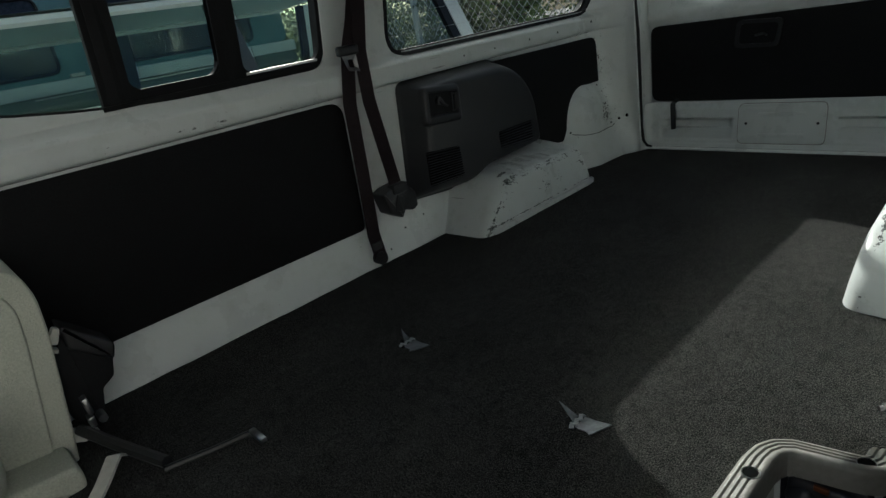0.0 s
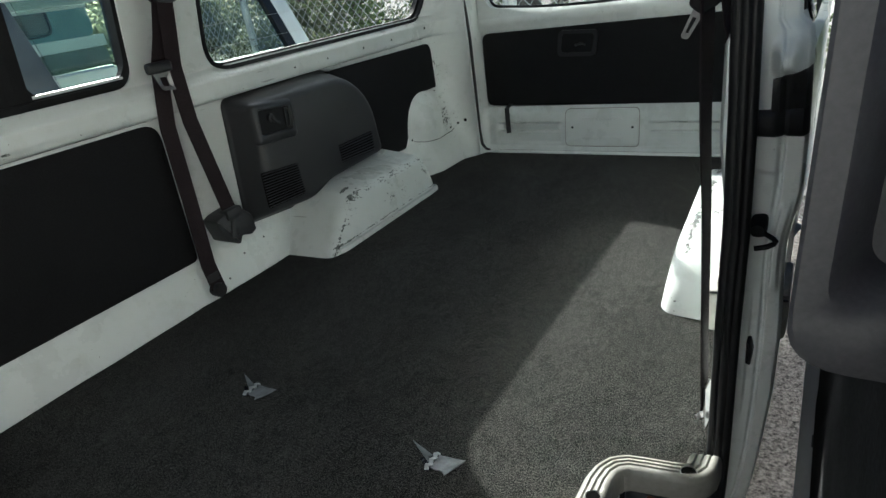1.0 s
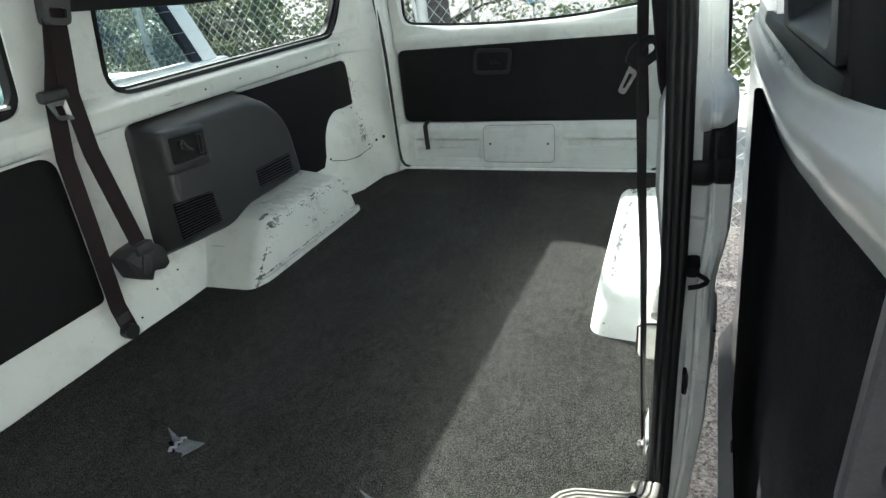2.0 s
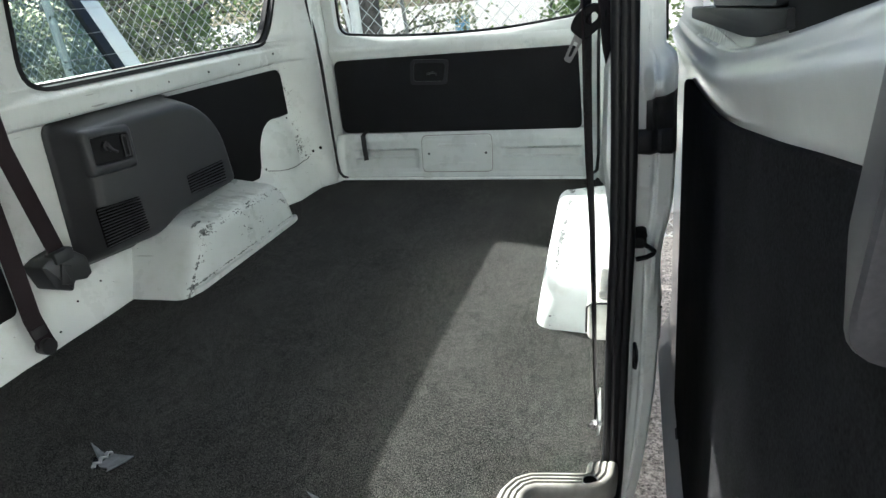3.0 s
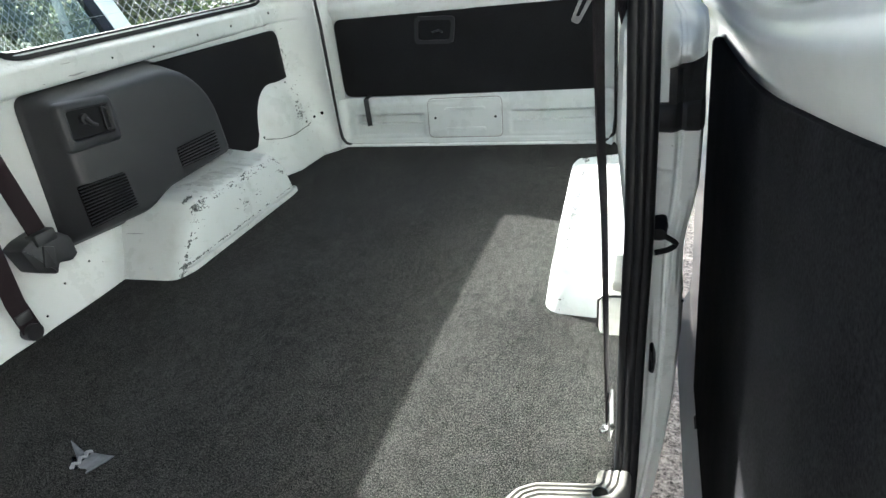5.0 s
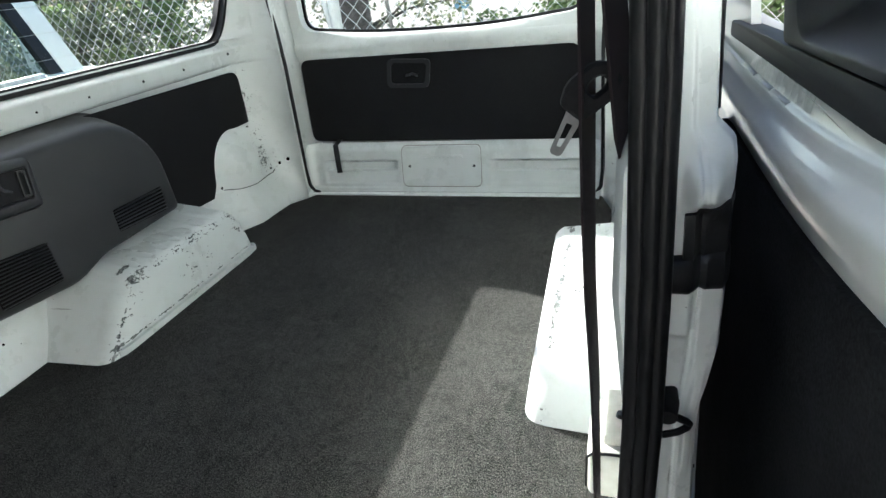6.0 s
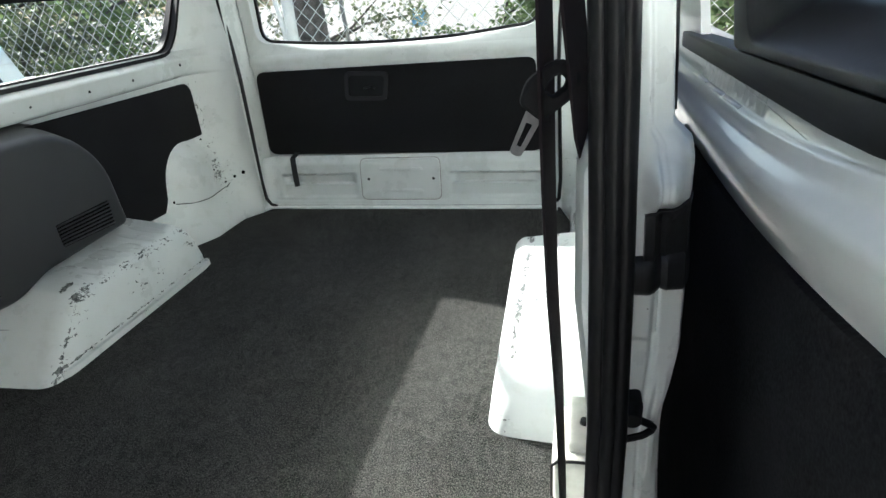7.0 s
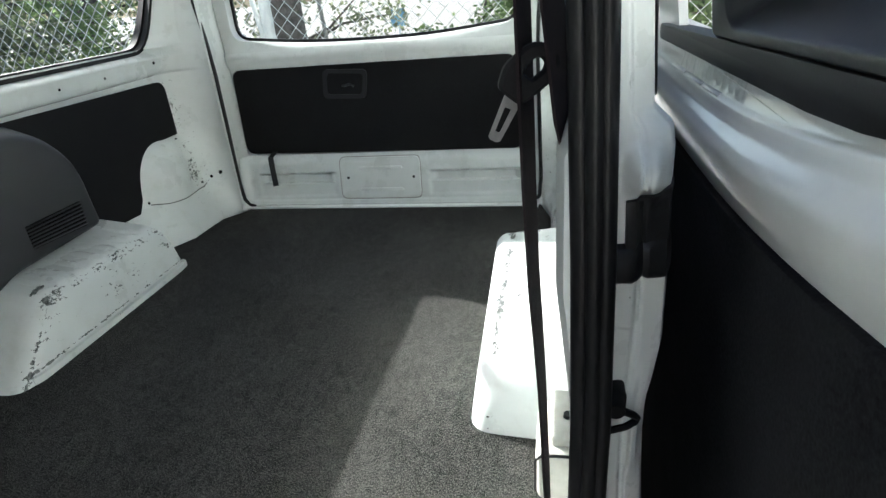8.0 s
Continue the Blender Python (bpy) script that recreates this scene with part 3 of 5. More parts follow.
        b = Vector((1.462 - 0.006 * t, 0.190 + 0.102 * t))
        bm = bmesh.new()
        ribbon(bm, [put(a.x, a.y, face + 0.002), put(b.x, b.y, face + 0.002)], (0.8, 0, 1), 0.0036, 0.0018)
        part("slat", bm, GREY, louvre)
    # low vent
    bm = bmesh.new()
    slab(bm, rounded([(1.660, 0.226), (1.838, 0.216), (1.840, 0.286), (1.660, 0.286)], 0.004, 3), put, face - 0.004, face + 0.0006)
    louvre = part("vent", bm, VOID, root, "black louvred vent")
    for k in range(7):
        t = (k + 0.5) / 7
        bm = bmesh.new()
        ribbon(bm, [put(1.660, 0.226 + 0.060 * t, face + 0.002), put(1.840, 0.216 + 0.070 * t, face + 0.002)], (0.8, 0, 1), 0.0056, 0.0020)
        part("slat", bm, GREY, louvre)
    return root


jack_cover()


# ---- seat belts ----
def left_belt():
    root = thing("seat_belt", (-0.72, 1.15, 0.02), "dark brown seat belt on the pillar with a chrome tongue", "seat belt", "seat belts")
    off = Vector((0.72, -1.15, -0.02))

    def at(y, z, d):
        w = half_width(y, z)
        return Vector((-w + d, y, z)) + off

    bm = bmesh.new()
    pts = [at(1.096, 0.03, 0.022), at(1.100, 0.10, 0.026), at(1.109, 0.3, 0.034), at(1.119, 0.5, 0.034), at(1.138, 0.64, 0.038), at(1.156, 0.72, 0.045), at(1.175, 0.825, 0.046)]
    ribbon(bm, pts, (0, 1, 0), 0.046, 0.0022)
    part("lap_webbing", bm, BELT, root)
    bm = bmesh.new()
    pts = [at(1.211, 0.215, 0.05), at(1.203, 0.3, 0.047), at(1.182, 0.5, 0.044), at(1.174, 0.64, 0.048), at(1.174, 0.72, 0.053), at(1.178, 0.825, 0.053)]
    ribbon(bm, pts, (0, 1, 0), 0.046, 0.0022)
    part("shoulder_webbing", bm, BELT, root)
    bm = bmesh.new()
    tube(bm, [at(1.095, 0.026, 0.004), at(1.095, 0.026, 0.03)], 0.021, 14)
    box(bm, at(1.077, 0.024, 0.014), at(1.115, 0.078, 0.028), 0.006)
    part("anchor", bm, BLACK, root)
    bm = bmesh.new()
    box(bm, at(1.092, 0.634, 0.045), at(1.162, 0.662, 0.060), 0.008, 3)
    tongue = part("tongue_head", bm, BLACK, root)
    bm = bmesh.new()
    o = rounded([(1.118, 0.592), (1.150, 0.588), (1.155, 0.640), (1.104, 0.642)], 0.006, 3)
    i = rounded([(1.126, 0.602), (1.142, 0.599), (1.145, 0.622), (1.124, 0.624)], 0.003, 3)
    frame_ring(bm, o, i, lambda y, z, d: at(y, z, d), 0.052, 0.055)
    part("tongue_plate", bm, DARK_STEEL, tongue, "dull steel latch plate")
    bm = bmesh.new()
    o = rounded([(1.148, 0.795), (1.206, 0.787), (1.214, 0.850), (1.152, 0.862)], 0.014, 4)
    i = rounded([(1.157, 0.808), (1.197, 0.802), (1.200, 0.822), (1.159, 0.830)], 0.005, 4)
    frame_ring(bm, o, i, at, 0.030, 0.062)
    part("upper_guide", bm, GREY, root, "grey slotted belt guide")
    return root


left_belt()


def retractor_left():
    root = thing("belt_retractor", (-0.70, 1.25, 0.15), "dark grey plastic belt retractor block on the pillar foot", "belt retractor")
    off = Vector((0.70, -1.25, -0.15))
    pts = [(1.146, 0.216), (1.163, 0.148), (1.207, 0.121), (1.221, 0.144), (1.255, 0.132), (1.276, 0.142), (1.275, 0.191), (1.232, 0.232), (1.173, 0.226)]
    bm = bmesh.new()
    slab(bm, rounded(pts, 0.006, 3), lambda y, z, d: Vector((-0.735 + d, y, z)) + off, 0.0, 0.062, 0.008, 2)
    part("housing", bm, GREY, root)
    bm = bmesh.new()
    box(bm, Vector((-0.70, 1.183, 0.205)) + off, Vector((-0.664, 1.238, 0.236)) + off, 0.005)
    slab(bm, rounded([(1.178, 0.155), (1.206, 0.142), (1.222, 0.190), (1.196, 0.204)], 0.004, 3), lambda y, z, d: Vector((-0.673 + d, y, z)) + off, -0.004, 0.006, 0.003, 2)
    part("mouth", bm, GREY, root)
    return root


retractor_left()


def right_belt():
    root = thing("seat_belt", (0.635, 0.995, 0.06), "dark seat belt hanging loose beside the door pillar", "seat belt", "seat belts")
    off = Vector((-0.635, -0.995, -0.06))
    bm = bmesh.new()
    pts = [(0.637, 1.000, 0.085), (0.634, 0.995, 0.2), (0.632, 0.995, 0.30), (0.629, 0.995, 0.42), (0.624, 0.995, 0.52), (0.622, 0.995, 0.60), (0.621, 0.995, 0.68), (0.620, 0.995, 0.75), (0.622, 1.0, 1.04)]
    acr = [(0.02, 1, 0), (0.03, 1, 0), (0.05, 1, 0), (0.07, 1, 0), (0.11, 1, 0), (0.14, 1, 0), (0.16, 1, 0), (0.15, 1, 0), (0.14, 1, 0)]
    ribbon(bm, [Vector(p) + off for p in pts], acr, 0.046, 0.0022)
    part("lap_webbing", bm, BELT, root)
    bm = bmesh.new()
    pts = [(0.69, 1.09, 0.36), (0.682, 1.075, 0.48), (0.662, 1.03, 0.59), (0.648, 0.998, 0.66), (0.639, 0.988, 0.75), (0.632, 0.985, 1.04)]
    ribbon(bm, [Vector(p) + off for p in pts], (0.3, 1, 0), 0.046, 0.0022)
    part("shoulder_webbing", bm, BELT, root)
    # tongue head and latch plate
    base = Matrix.Translation(Vector((0.6215, 0.985, 0.685)) + off) @ Matrix.Rotation(radians(14), 4, "Z") @ Matrix.Rotation(radians(28), 4, "Y") @ Matrix.Scale(0.58, 4)
    bm = bmesh.new()
    ring = rounded([(-0.026, -0.026), (0.010, -0.034), (0.034, 0.012), (0.030, 0.036), (0.004, 0.046), (-0.014, 0.036), (-0.030, 0.002)], 0.009, 4)
    hole = [(0.008 + (a - 0.008) * 0.34, 0.018 + (b - 0.018) * 0.34) for a, b in ring]
    loops = [[bm.verts.new(base @ Vector((a, d, b))) for a, b in lp] for lp, d in ((ring, 0.005), (ring, -0.005), (inset_loop(ring, 0.004), -0.009), (inset_loop(hole, -0.003), -0.009), (hole, -0.005), (hole, 0.005), (inset_loop(hole, -0.003), 0.009), (inset_loop(ring, 0.004), 0.009))]
    n = len(ring)
    for p, q in zip(loops, loops[1:] + loops[:1]):
        for j in range(n):
            bm.faces.new((p[j], p[(j + 1) % n], q[(j + 1) % n], q[j]))
    head = part("tongue_head", bm, MATT_BLACK, root)
    o = rounded([(-0.010, -0.086), (0.006, -0.086), (0.010, -0.018), (-0.014, -0.018)], 0.006, 4)
    i = rounded([(-0.0055, -0.074), (0.0010, -0.074), (0.0020, -0.042), (-0.0070, -0.042)], 0.002, 4)
    bm = bmesh.new()
    frame_ring(bm, o, i, lambda a, b, d: base @ Vector((a, d, b)), -0.0012, 0.0012)
    part("tongue_plate", bm, DARK_STEEL, head, "chrome latch plate")
    bm = bmesh.new()
    tube(bm, [Vector((0.632, 0.990, 0.062)) + off, Vector((0.643, 1.0, 0.062)) + off], 0.0065, 6)
    tube(bm, [Vector((0.627, 0.985, 0.062)) + off, Vector((0.632, 0.990, 0.062)) + off], 0.004, 8)
    part("anchor_bolt", bm, STEEL, root)
    bm = bmesh.new()
    ribbon(bm, [Vector((0.642, 1.0, 0.045)) + off, Vector((0.640, 1.0, 0.12)) + off], (0.1, 1, 0), 0.03, 0.003)
    part("anchor_plate", bm, STEEL, root)
    return root


right_belt()


def retractor_right():
    root = thing("belt_retractor", (0.67, 1.15, 0.1), "cream plastic belt retractor cover against the arch", "belt retractor")
    off = Vector((-0.67, -1.15, -0.1))
    bm = one_box(Vector((0.615, 1.086, 0.160)) + off, Vector((0.735, 1.190, 0.2375)) + off, 0.012, 3)
    part("lower_cover", bm, CREAM, root)
    bm = one_box(Vector((0.632, 1.101, 0.234)) + off, Vector((0.735, 1.192, 0.252)) + off, 0.006, 3)
    part("lid", bm, CREAM, root)
    bm = tube(bmesh.new(), [Vector(q) + off for q in ((0.735, 1.087, 0.2365), (0.64, 1.087, 0.2365), (0.622, 1.088, 0.234), (0.6155, 1.089, 0.226), (0.6145, 1.089, 0.178))], 0.0019, 6)
    part("cover_seam", bm, RUBBER, root, "dark seam of the cover")
    bm = tube(bmesh.new(), [Vector((0.653, 1.138, 0.250)) + off, Vector((0.653, 1.138, 0.2575)) + off], [0.0062, 0.0050], 12)
    part("screw", bm, BLACK, root)
    return root


retractor_right()


def window_bar():
    bm = bmesh.new()
    pts = [(-0.672, 1.225, 0.828), (-0.668, 1.27, 0.826), (-0.664, 1.33, 0.822), (-0.662, 1.6, 0.808), (-0.662, 2.0, 0.805), (-0.664, 2.40, 0.805)]
    ribbon(bm, pts, (0, 0, 1), 0.026, 0.012)
    es = [e for e in bm.edges if e.calc_length() > 0.02]
    bmesh.ops.bevel(bm, geom=es, offset=0.004, segments=2, profile=0.5, affect="EDGES", clamp_overlap=True)
    bar = part("window_bar", bm, MATT_BLACK, None)
    return tagged(bar, "glossy black bar running across the rear side window", "bar")


window_bar()


# ---- seam, holes and rim lines of the left wall ----
def wall_details():
    bm = bmesh.new()
    line = [(2.178, 0.143), (2.23, 0.128), (2.30, 0.121), (2.38, 0.117), (2.44, 0.118), (2.47, 0.128)]
    tube(bm, [shell(-1, s, z, -0.0006) for s, z in [(a + (c - a) * k / 6, b + (d - b) * k / 6) for (a, b), (c, d) in zip(line, line[1:]) for k in range(6)]], 0.0015, 5)
    part("panel_seam", bm, VOID, wall_left)
    for s, z, r in ((2.418, 0.301, 0.006), (2.404, 0.192, 0.0035), (2.445, 0.132, 0.0045), (2.50, 0.143, 0.006), (2.545, 0.151, 0.0075), (2.176, 0.150, 0.005), (1.62, 0.556, 0.003), (1.78, 0.556, 0.003), (1.98, 0.556, 0.004), (2.16, 0.556, 0.004), (2.40, 0.566, 0.005), (1.24, 0.07, 0.003), (1.33, 0.085, 0.003), (1.155, 0.028, 0.003)):
        p, q = Vector(shell(-1, s, z, 0.003)), Vector(shell(-1, s, z, -0.0012))
        part("hole", tube(bmesh.new(), [p, q], r, 10), VOID, wall_left)
    for y0, y1 in ((-0.85, 1.08), (1.70, 2.40)):
        bm = bmesh.new()
        tube(bm, [shell(-1, y, 0.5245, 0.0004) for y in steps(y0, y1, 16)], 0.0012, 5)
        part("rim_line", bm, RUBBER, wall_left)


wall_details()


# ---- tailgate ----
def tailgate():
    root = thing("door_1", (0, 2.58, 0), "closed white tailgate with a black board and a window", "tailgate", kind="structure")
    off = Vector((0, -2.58, 0))
    L, R = -0.562, 0.556

    def gate_y(x, z):
        """The inner skin of the lower part, with its pressed grooves and plate."""
        y = float(np.interp(z, (0.0, 0.010, 0.022, 0.16, 0.185), (2.512, 2.528, 2.536, 2.556, 2.575)))

        def pressed(x0, x1, z0, z1, d, e=0.010):
            return d * sm(x0, x0 + e, x) * (1 - sm(x1 - e, x1, x)) * sm(z0, z0 + e * 0.8, z) * (1 - sm(z1 - e * 0.8, z1, z))

        for x0, x1 in ((-0.500, -0.182), (0.164, 0.505)):
            y += pressed(x0, x1, 0.030, 0.126, 0.006, 0.014)
            # a hollow with a soft overhanging lip above and a sharp ledge below
            ends = sm(x0 + 0.008, x0 + 0.03, x) * (1 - sm(x1 - 0.03, x1 - 0.008, x))
            y += 0.017 * ends * sm(0.0815, 0.0850, z) * (1 - sm(0.110, 0.1235, z))
        y -= 0.006 * sm(0.026, 0.020, z)
        edge = max(sm(L + 0.035, L, x), sm(R - 0.035, R, x))
        return y - 0.02 * edge

    bm = bmesh.new()
    sheet(bm, steps(L, R, 180), steps(0.0, 0.028, 10) + steps(0.028, 0.078, 12)[1:] + steps(0.078, 0.090, 10)[1:] + steps(0.090, 0.130, 16)[1:] + steps(0.130, 0.187, 8)[1:], lambda x, z: Vector((x, gate_y(x, z), z)) + off)
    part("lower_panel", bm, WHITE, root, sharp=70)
    # access plate
    bm = bmesh.new()
    slab(bm, rounded([(-0.168, 0.026), (0.136, 0.026), (0.136, 0.174), (-0.168, 0.174)], 0.022, 6), lambda x, z, d: Vector((x, gate_y(x, z) - d, z)) + off, -0.004, 0.0035, 0.002, 1)
    plate = part("access_plate", bm, WHITE, root, "white removable cover plate")
    for z0, z1 in ((0.052, 0.064), (0.132, 0.142)):
        bm = bmesh.new()
        slab(bm, rounded([(-0.098, z0), (0.072, z0), (0.066, z1), (-0.092, z1)], 0.004, 3), lambda x, z, d: Vector((x, gate_y(x, z) - 0.0035 - d, z)) + off, -0.001, 0.0018, 0.0017, 2)
        part("pressed_rib", bm, WHITE, plate)
    for x in (-0.138, 0.111):
        bm = tube(bmesh.new(), [Vector((x, gate_y(x, 0.102) - 0.002, 0.102)) + off, Vector((x, gate_y(x, 0.102) - 0.0052, 0.102)) + off], 0.0052, 10)
        part("screw", bm, BLACK, plate)
    bm = bmesh.new()
    o = rounded([(-0.1705, 0.0235), (0.1385, 0.0235), (0.1385, 0.1765), (-0.1705, 0.1765)], 0.0235, 6)
    i = rounded([(-0.168, 0.026), (0.136, 0.026), (0.136, 0.174), (-0.168, 0.174)], 0.022, 6)
    frame_ring(bm, o, i, lambda x, z, d: Vector((x, gate_y(x, z) - d, z)) + off, -0.001, 0.0006)
    part("plate_gap", bm, TRIM, plate)

    # upper frame round board and window
    def up(x, z, d):
        y = float(np.interp(z, (0.18, 0.50, 0.525, 0.545, 0.575, 1.15), (2.612, 2.622, 2.606, 2.606, 2.632, 2.58)))
        return Vector((x, y - d, z)) + off

    bm = bmesh.new()
    zs = (0.184, 0.25, 0.35, 0.45, 0.498, 0.512, 0.525, 0.535, 0.545, 0.556)
    sheet(bm, steps(L, R, 40), zs, lambda x, z: up(x, z, 0))
    face_to(bm.faces[:], Vector((0, 0, 0.4)) + off)
    win = rounded([(-0.530, 0.598), (-0.30, 0.574), (-0.05, 0.566), (0.20, 0.569), (0.500, 0.598), (0.475, 1.05), (-0.505, 1.05)], [0.05, 0.1, 0.1, 0.1, 0.06, 0.08, 0.08], 6)
    per = len(win) // 7
    rim = [(L, 0.556), (-0.30, 0.556), (-0.05, 0.556), (0.20, 0.556), (R, 0.556), (R, 1.15), (L, 1.15)]
    for d, flip in ((0.0, False), (-0.05, True)):
        before = set(bm.faces)
        vi = [bm.verts.new(up(x, z, d)) for x, z in win]
        vo = [bm.verts.new(up(x, z, d)) for x, z in rim]
        n = len(win)
        for k in range(n):
            j = (k + 1) % n
            ca, cb = k // per, j // per
            if ca == cb:
                bm.faces.new((vi[k], vi[j], vo[ca]))
            else:
                bm.faces.new((vi[k], vi[j], vo[cb], vo[ca]))
        face_to([f for f in bm.faces if f not in before], Vector((0, 0 if not flip else 5, 0.5)) + off)
        if not flip:
            keep = vi
        else:
            face_to([bm.faces.new((keep[k], keep[(k + 1) % n], vi[(k + 1) % n], vi[k])) for k in range(n)], sum((v.co for v in vi), Vector()) / n)
    sheet(bm, (L, R), (-0.10, 0.56), lambda x, z: Vector((x, 2.68, z)) + off)
    for x in (L - 0.004, R + 0.012):
        sheet(bm, (2.500, 2.53, 2.56, 2.70), steps(-0.06, 1.16, 4), lambda y, z: Vector((x, y, z)) + off)
    for x0, x1 in ((-0.745, L), (R, 0.735)):
        sheet(bm, (x0, x1), (-0.10, 1.16), lambda x, z: Vector((x, 2.70, z)) + off)
    bmesh.ops.remove_doubles(bm, verts=bm.verts[:], dist=1e-5)
    part("gate_frame", bm, WHITE, root, sharp=60, turned=True)
    bm = bmesh.new()
    frame_ring(bm, win, inset_loop(win, 0.010), up, -0.046, -0.036)
    part("window_seal", bm, RUBBER, root)
    bm = bmesh.new()
    slab(bm, inset_loop(win, 0.006), up, -0.043, -0.039)
    pane = part("window_pane", bm, GLASS, root, "clear rear window pane")
    pane.visible_shadow = False
    # board
    bm = bmesh.new()
    slab(bm, rounded([(-0.558, 0.186), (0.498, 0.178), (0.480, 0.497), (-0.556, 0.497)], [0.035, 0.03, 0.03, 0.035], 5), up, 0.001, 0.006, 0.002, 1)
    part("trim_panel", bm, BOARD, root, "black trim board")
    bm = bmesh.new()
    o = rounded([(-0.210, 0.382), (-0.050, 0.376), (-0.034, 0.476), (-0.200, 0.484)], 0.022, 5)
    i = rounded([(-0.194, 0.396), (-0.064, 0.391), (-0.050, 0.462), (-0.186, 0.470)], 0.016, 5)
    frame_ring(bm, o, i, up, 0.004, 0.013)
    pull = part("pull_handle", bm, LEDGE_BLACK, root, "black recessed pull handle")
    bm = bmesh.new()
    slab(bm, i, up, 0.004, 0.0075)
    part("recess", bm, BOARD, pull)
    bm = bmesh.new()
    tube(bm, [up(-0.135, 0.422, 0.007), up(-0.105, 0.428, 0.010), up(-0.09, 0.42, 0.008)], 0.004, 8)
    part("catch", bm, BLACK, pull)
    # strap
    bm = bmesh.new()
    ribbon(bm, [up(-0.440, 0.192, 0.008), Vector((-0.439, 2.556, 0.184)) + off, Vector((-0.431, 2.538, 0.13)) + off, Vector((-0.424, 2.526, 0.082)) + off], (1, 0, 0), 0.021, 0.003)
    part("pull_strap", bm, BLACK, root, "short black fabric pull strap")
    # sill lip
    bm = one_box(Vector((L, 2.500, -0.006)) + off, Vector((R, 2.522, 0.006)) + off, 0.003, 2)
    part("sill_lip", bm, WHITE_CLEAN, root)
    bm = one_box(Vector((L + 0.02, 2.5195, 0.0066)) + off, Vector((R - 0.02, 2.5265, 0.0090)) + off)
    part("sill_seam", bm, RUBBER, root)
    # rubber seal round the opening
    bm = bmesh.new()
    loop = [(-0.52, 0.004), (-0.545, 0.012), (-0.560, 0.035), (-0.566, 0.10), (-0.562, 0.3), (-0.560, 0.5), (-0.566, 0.62), (-0.58, 0.74), (-0.58, 1.12), (0.58, 1.12), (0.58, 0.74), (0.566, 0.62), (0.562, 0.5), (0.564, 0.3), (0.566, 0.10), (0.560, 0.035), (0.545, 0.012), (0.52, 0.004)]
    tube(bm, [Vector((x, 2.517, z)) + off for x, z in loop], 0.0070, 8)
    part("door_seal", bm, RUBBER, root, "black rubber seal")
    return root


tailgate()


# ---- windows of the side walls ----
def side_window(name, side, y0, y1, z0, z1, r, bars, label, border, deep=1.0):
    root = thing(name, (side * 0.74, (y0 + y1) / 2, z0), label, "window", kind="structure")
    off = Vector((-side * 0.74, -(y0 + y1) / 2, -z0))

    def put(y, z, d):
        return Vector(shell(side, y, z, d * deep)) + off

    def glaze(y, z, d):
        return put(y, z, 0.040 + d)

    hole = window_loop(y0, y1, z0, z1, r)
    bm = bmesh.new()
    frame_ring(bm, inset_loop(hole, -0.002), inset_loop(hole, border), put, 0.020, 0.046)
    if not bars:
        frame_ring(bm, inset_loop(hole, -0.007), inset_loop(hole, 0.004), put, -0.0035, 0.019)
    part("window_frame", bm, MATT_BLACK, root, "black rubber window surround")
    cuts = [y0] + [b for b in bars] + [y1]
    for k in range(len(cuts) - 1):
        a, b = cuts[k], cuts[k + 1]
        bm = bmesh.new()
        slab(bm, rect(a, b, z0, z1), glaze, 0.0, 0.004)
        pane = part("pane", bm, GREEN_GLASS if bars else GLASS, root)
        pane.visible_shadow = False
    for k, b in enumerate(bars):
        bm = bmesh.new()
        slab(bm, rect(b - 0.034, b + 0.030, z0 - 0.004, z1), put, 0.012, 0.034, 0.003, 1)
        part("sash_bar", bm, MATT_BLACK, root)
    if bars:
        for a, b, low, end in zip(cuts, cuts[1:], (0.008, 0.037, 0.022), (0.020, 0.032, 0.008)):
            bm = bmesh.new()
            frame_ring(bm, [p for c in rect(a, b, z0 - 0.010, z1 + 0.01) for p in [c] * 7], rounded(rect(a + 0.026, b - end, z0 + low, z1 - 0.02), 0.05, 6), put, 0.010, 0.032)
            bmesh.ops.remove_doubles(bm, verts=bm.verts[:], dist=1e-6)
            part("pane_frame", bm, MATT_BLACK, root, "black rounded pane frame")
        a, b = bars[0] + 0.03, bars[1] - 0.034
        bm = bmesh.new()
        o = rounded(rect(a - 0.02, b + 0.02, z0 + 0.015, z1), 0.02, 5)
        frame_ring(bm, o, rounded(rect(a, b, z0 + 0.041, z1 - 0.02), 0.02, 5), put, 0.006, 0.030)
        part("sliding_sash", bm, MATT_BLACK, root, "black frame of the sliding pane")
        bm = bmesh.new()
        slab(bm, rect(0.49, y1 - 0.03, z0 + 0.007, z0 + 0.018), put, -0.003, 0.03, 0.003, 1)
        part("sash_track", bm, MATT_BLACK, root)
        bm = bmesh.new()
        slab(bm, rect(bars[1] + 0.035, y1 - 0.02, z0 + 0.022, z0 + 0.029), put, 0.008, 0.030)
        part("track_strip", bm, STEEL, root, "bright aluminium track strip")
    else:
        for k in range(5):
            z = z0 + 0.055 + 0.062 * k
            bm = bmesh.new()
            ribbon(bm, [glaze(y, z, -0.0006) for y in steps(y0 + 0.02, y1 - 0.02, 10)], (0, 0, 1), 0.0011, 0.0004)
            part("heater_wire", bm, RENDER_WALL, root)
    return root


side_window("window_1", -1, *LEFT_WINDOWS[0], [0.530, 0.812], "black-framed sliding side window with green tinted panes", 0.006)
side_window("window_2", -1, *LEFT_WINDOWS[1], [], "fixed rear side window in a black rubber surround", 0.012)
side_window("window_3", 1, *RIGHT_WINDOWS[0], [], "fixed rear side window in a black rubber surround", 0.016, 0.2)


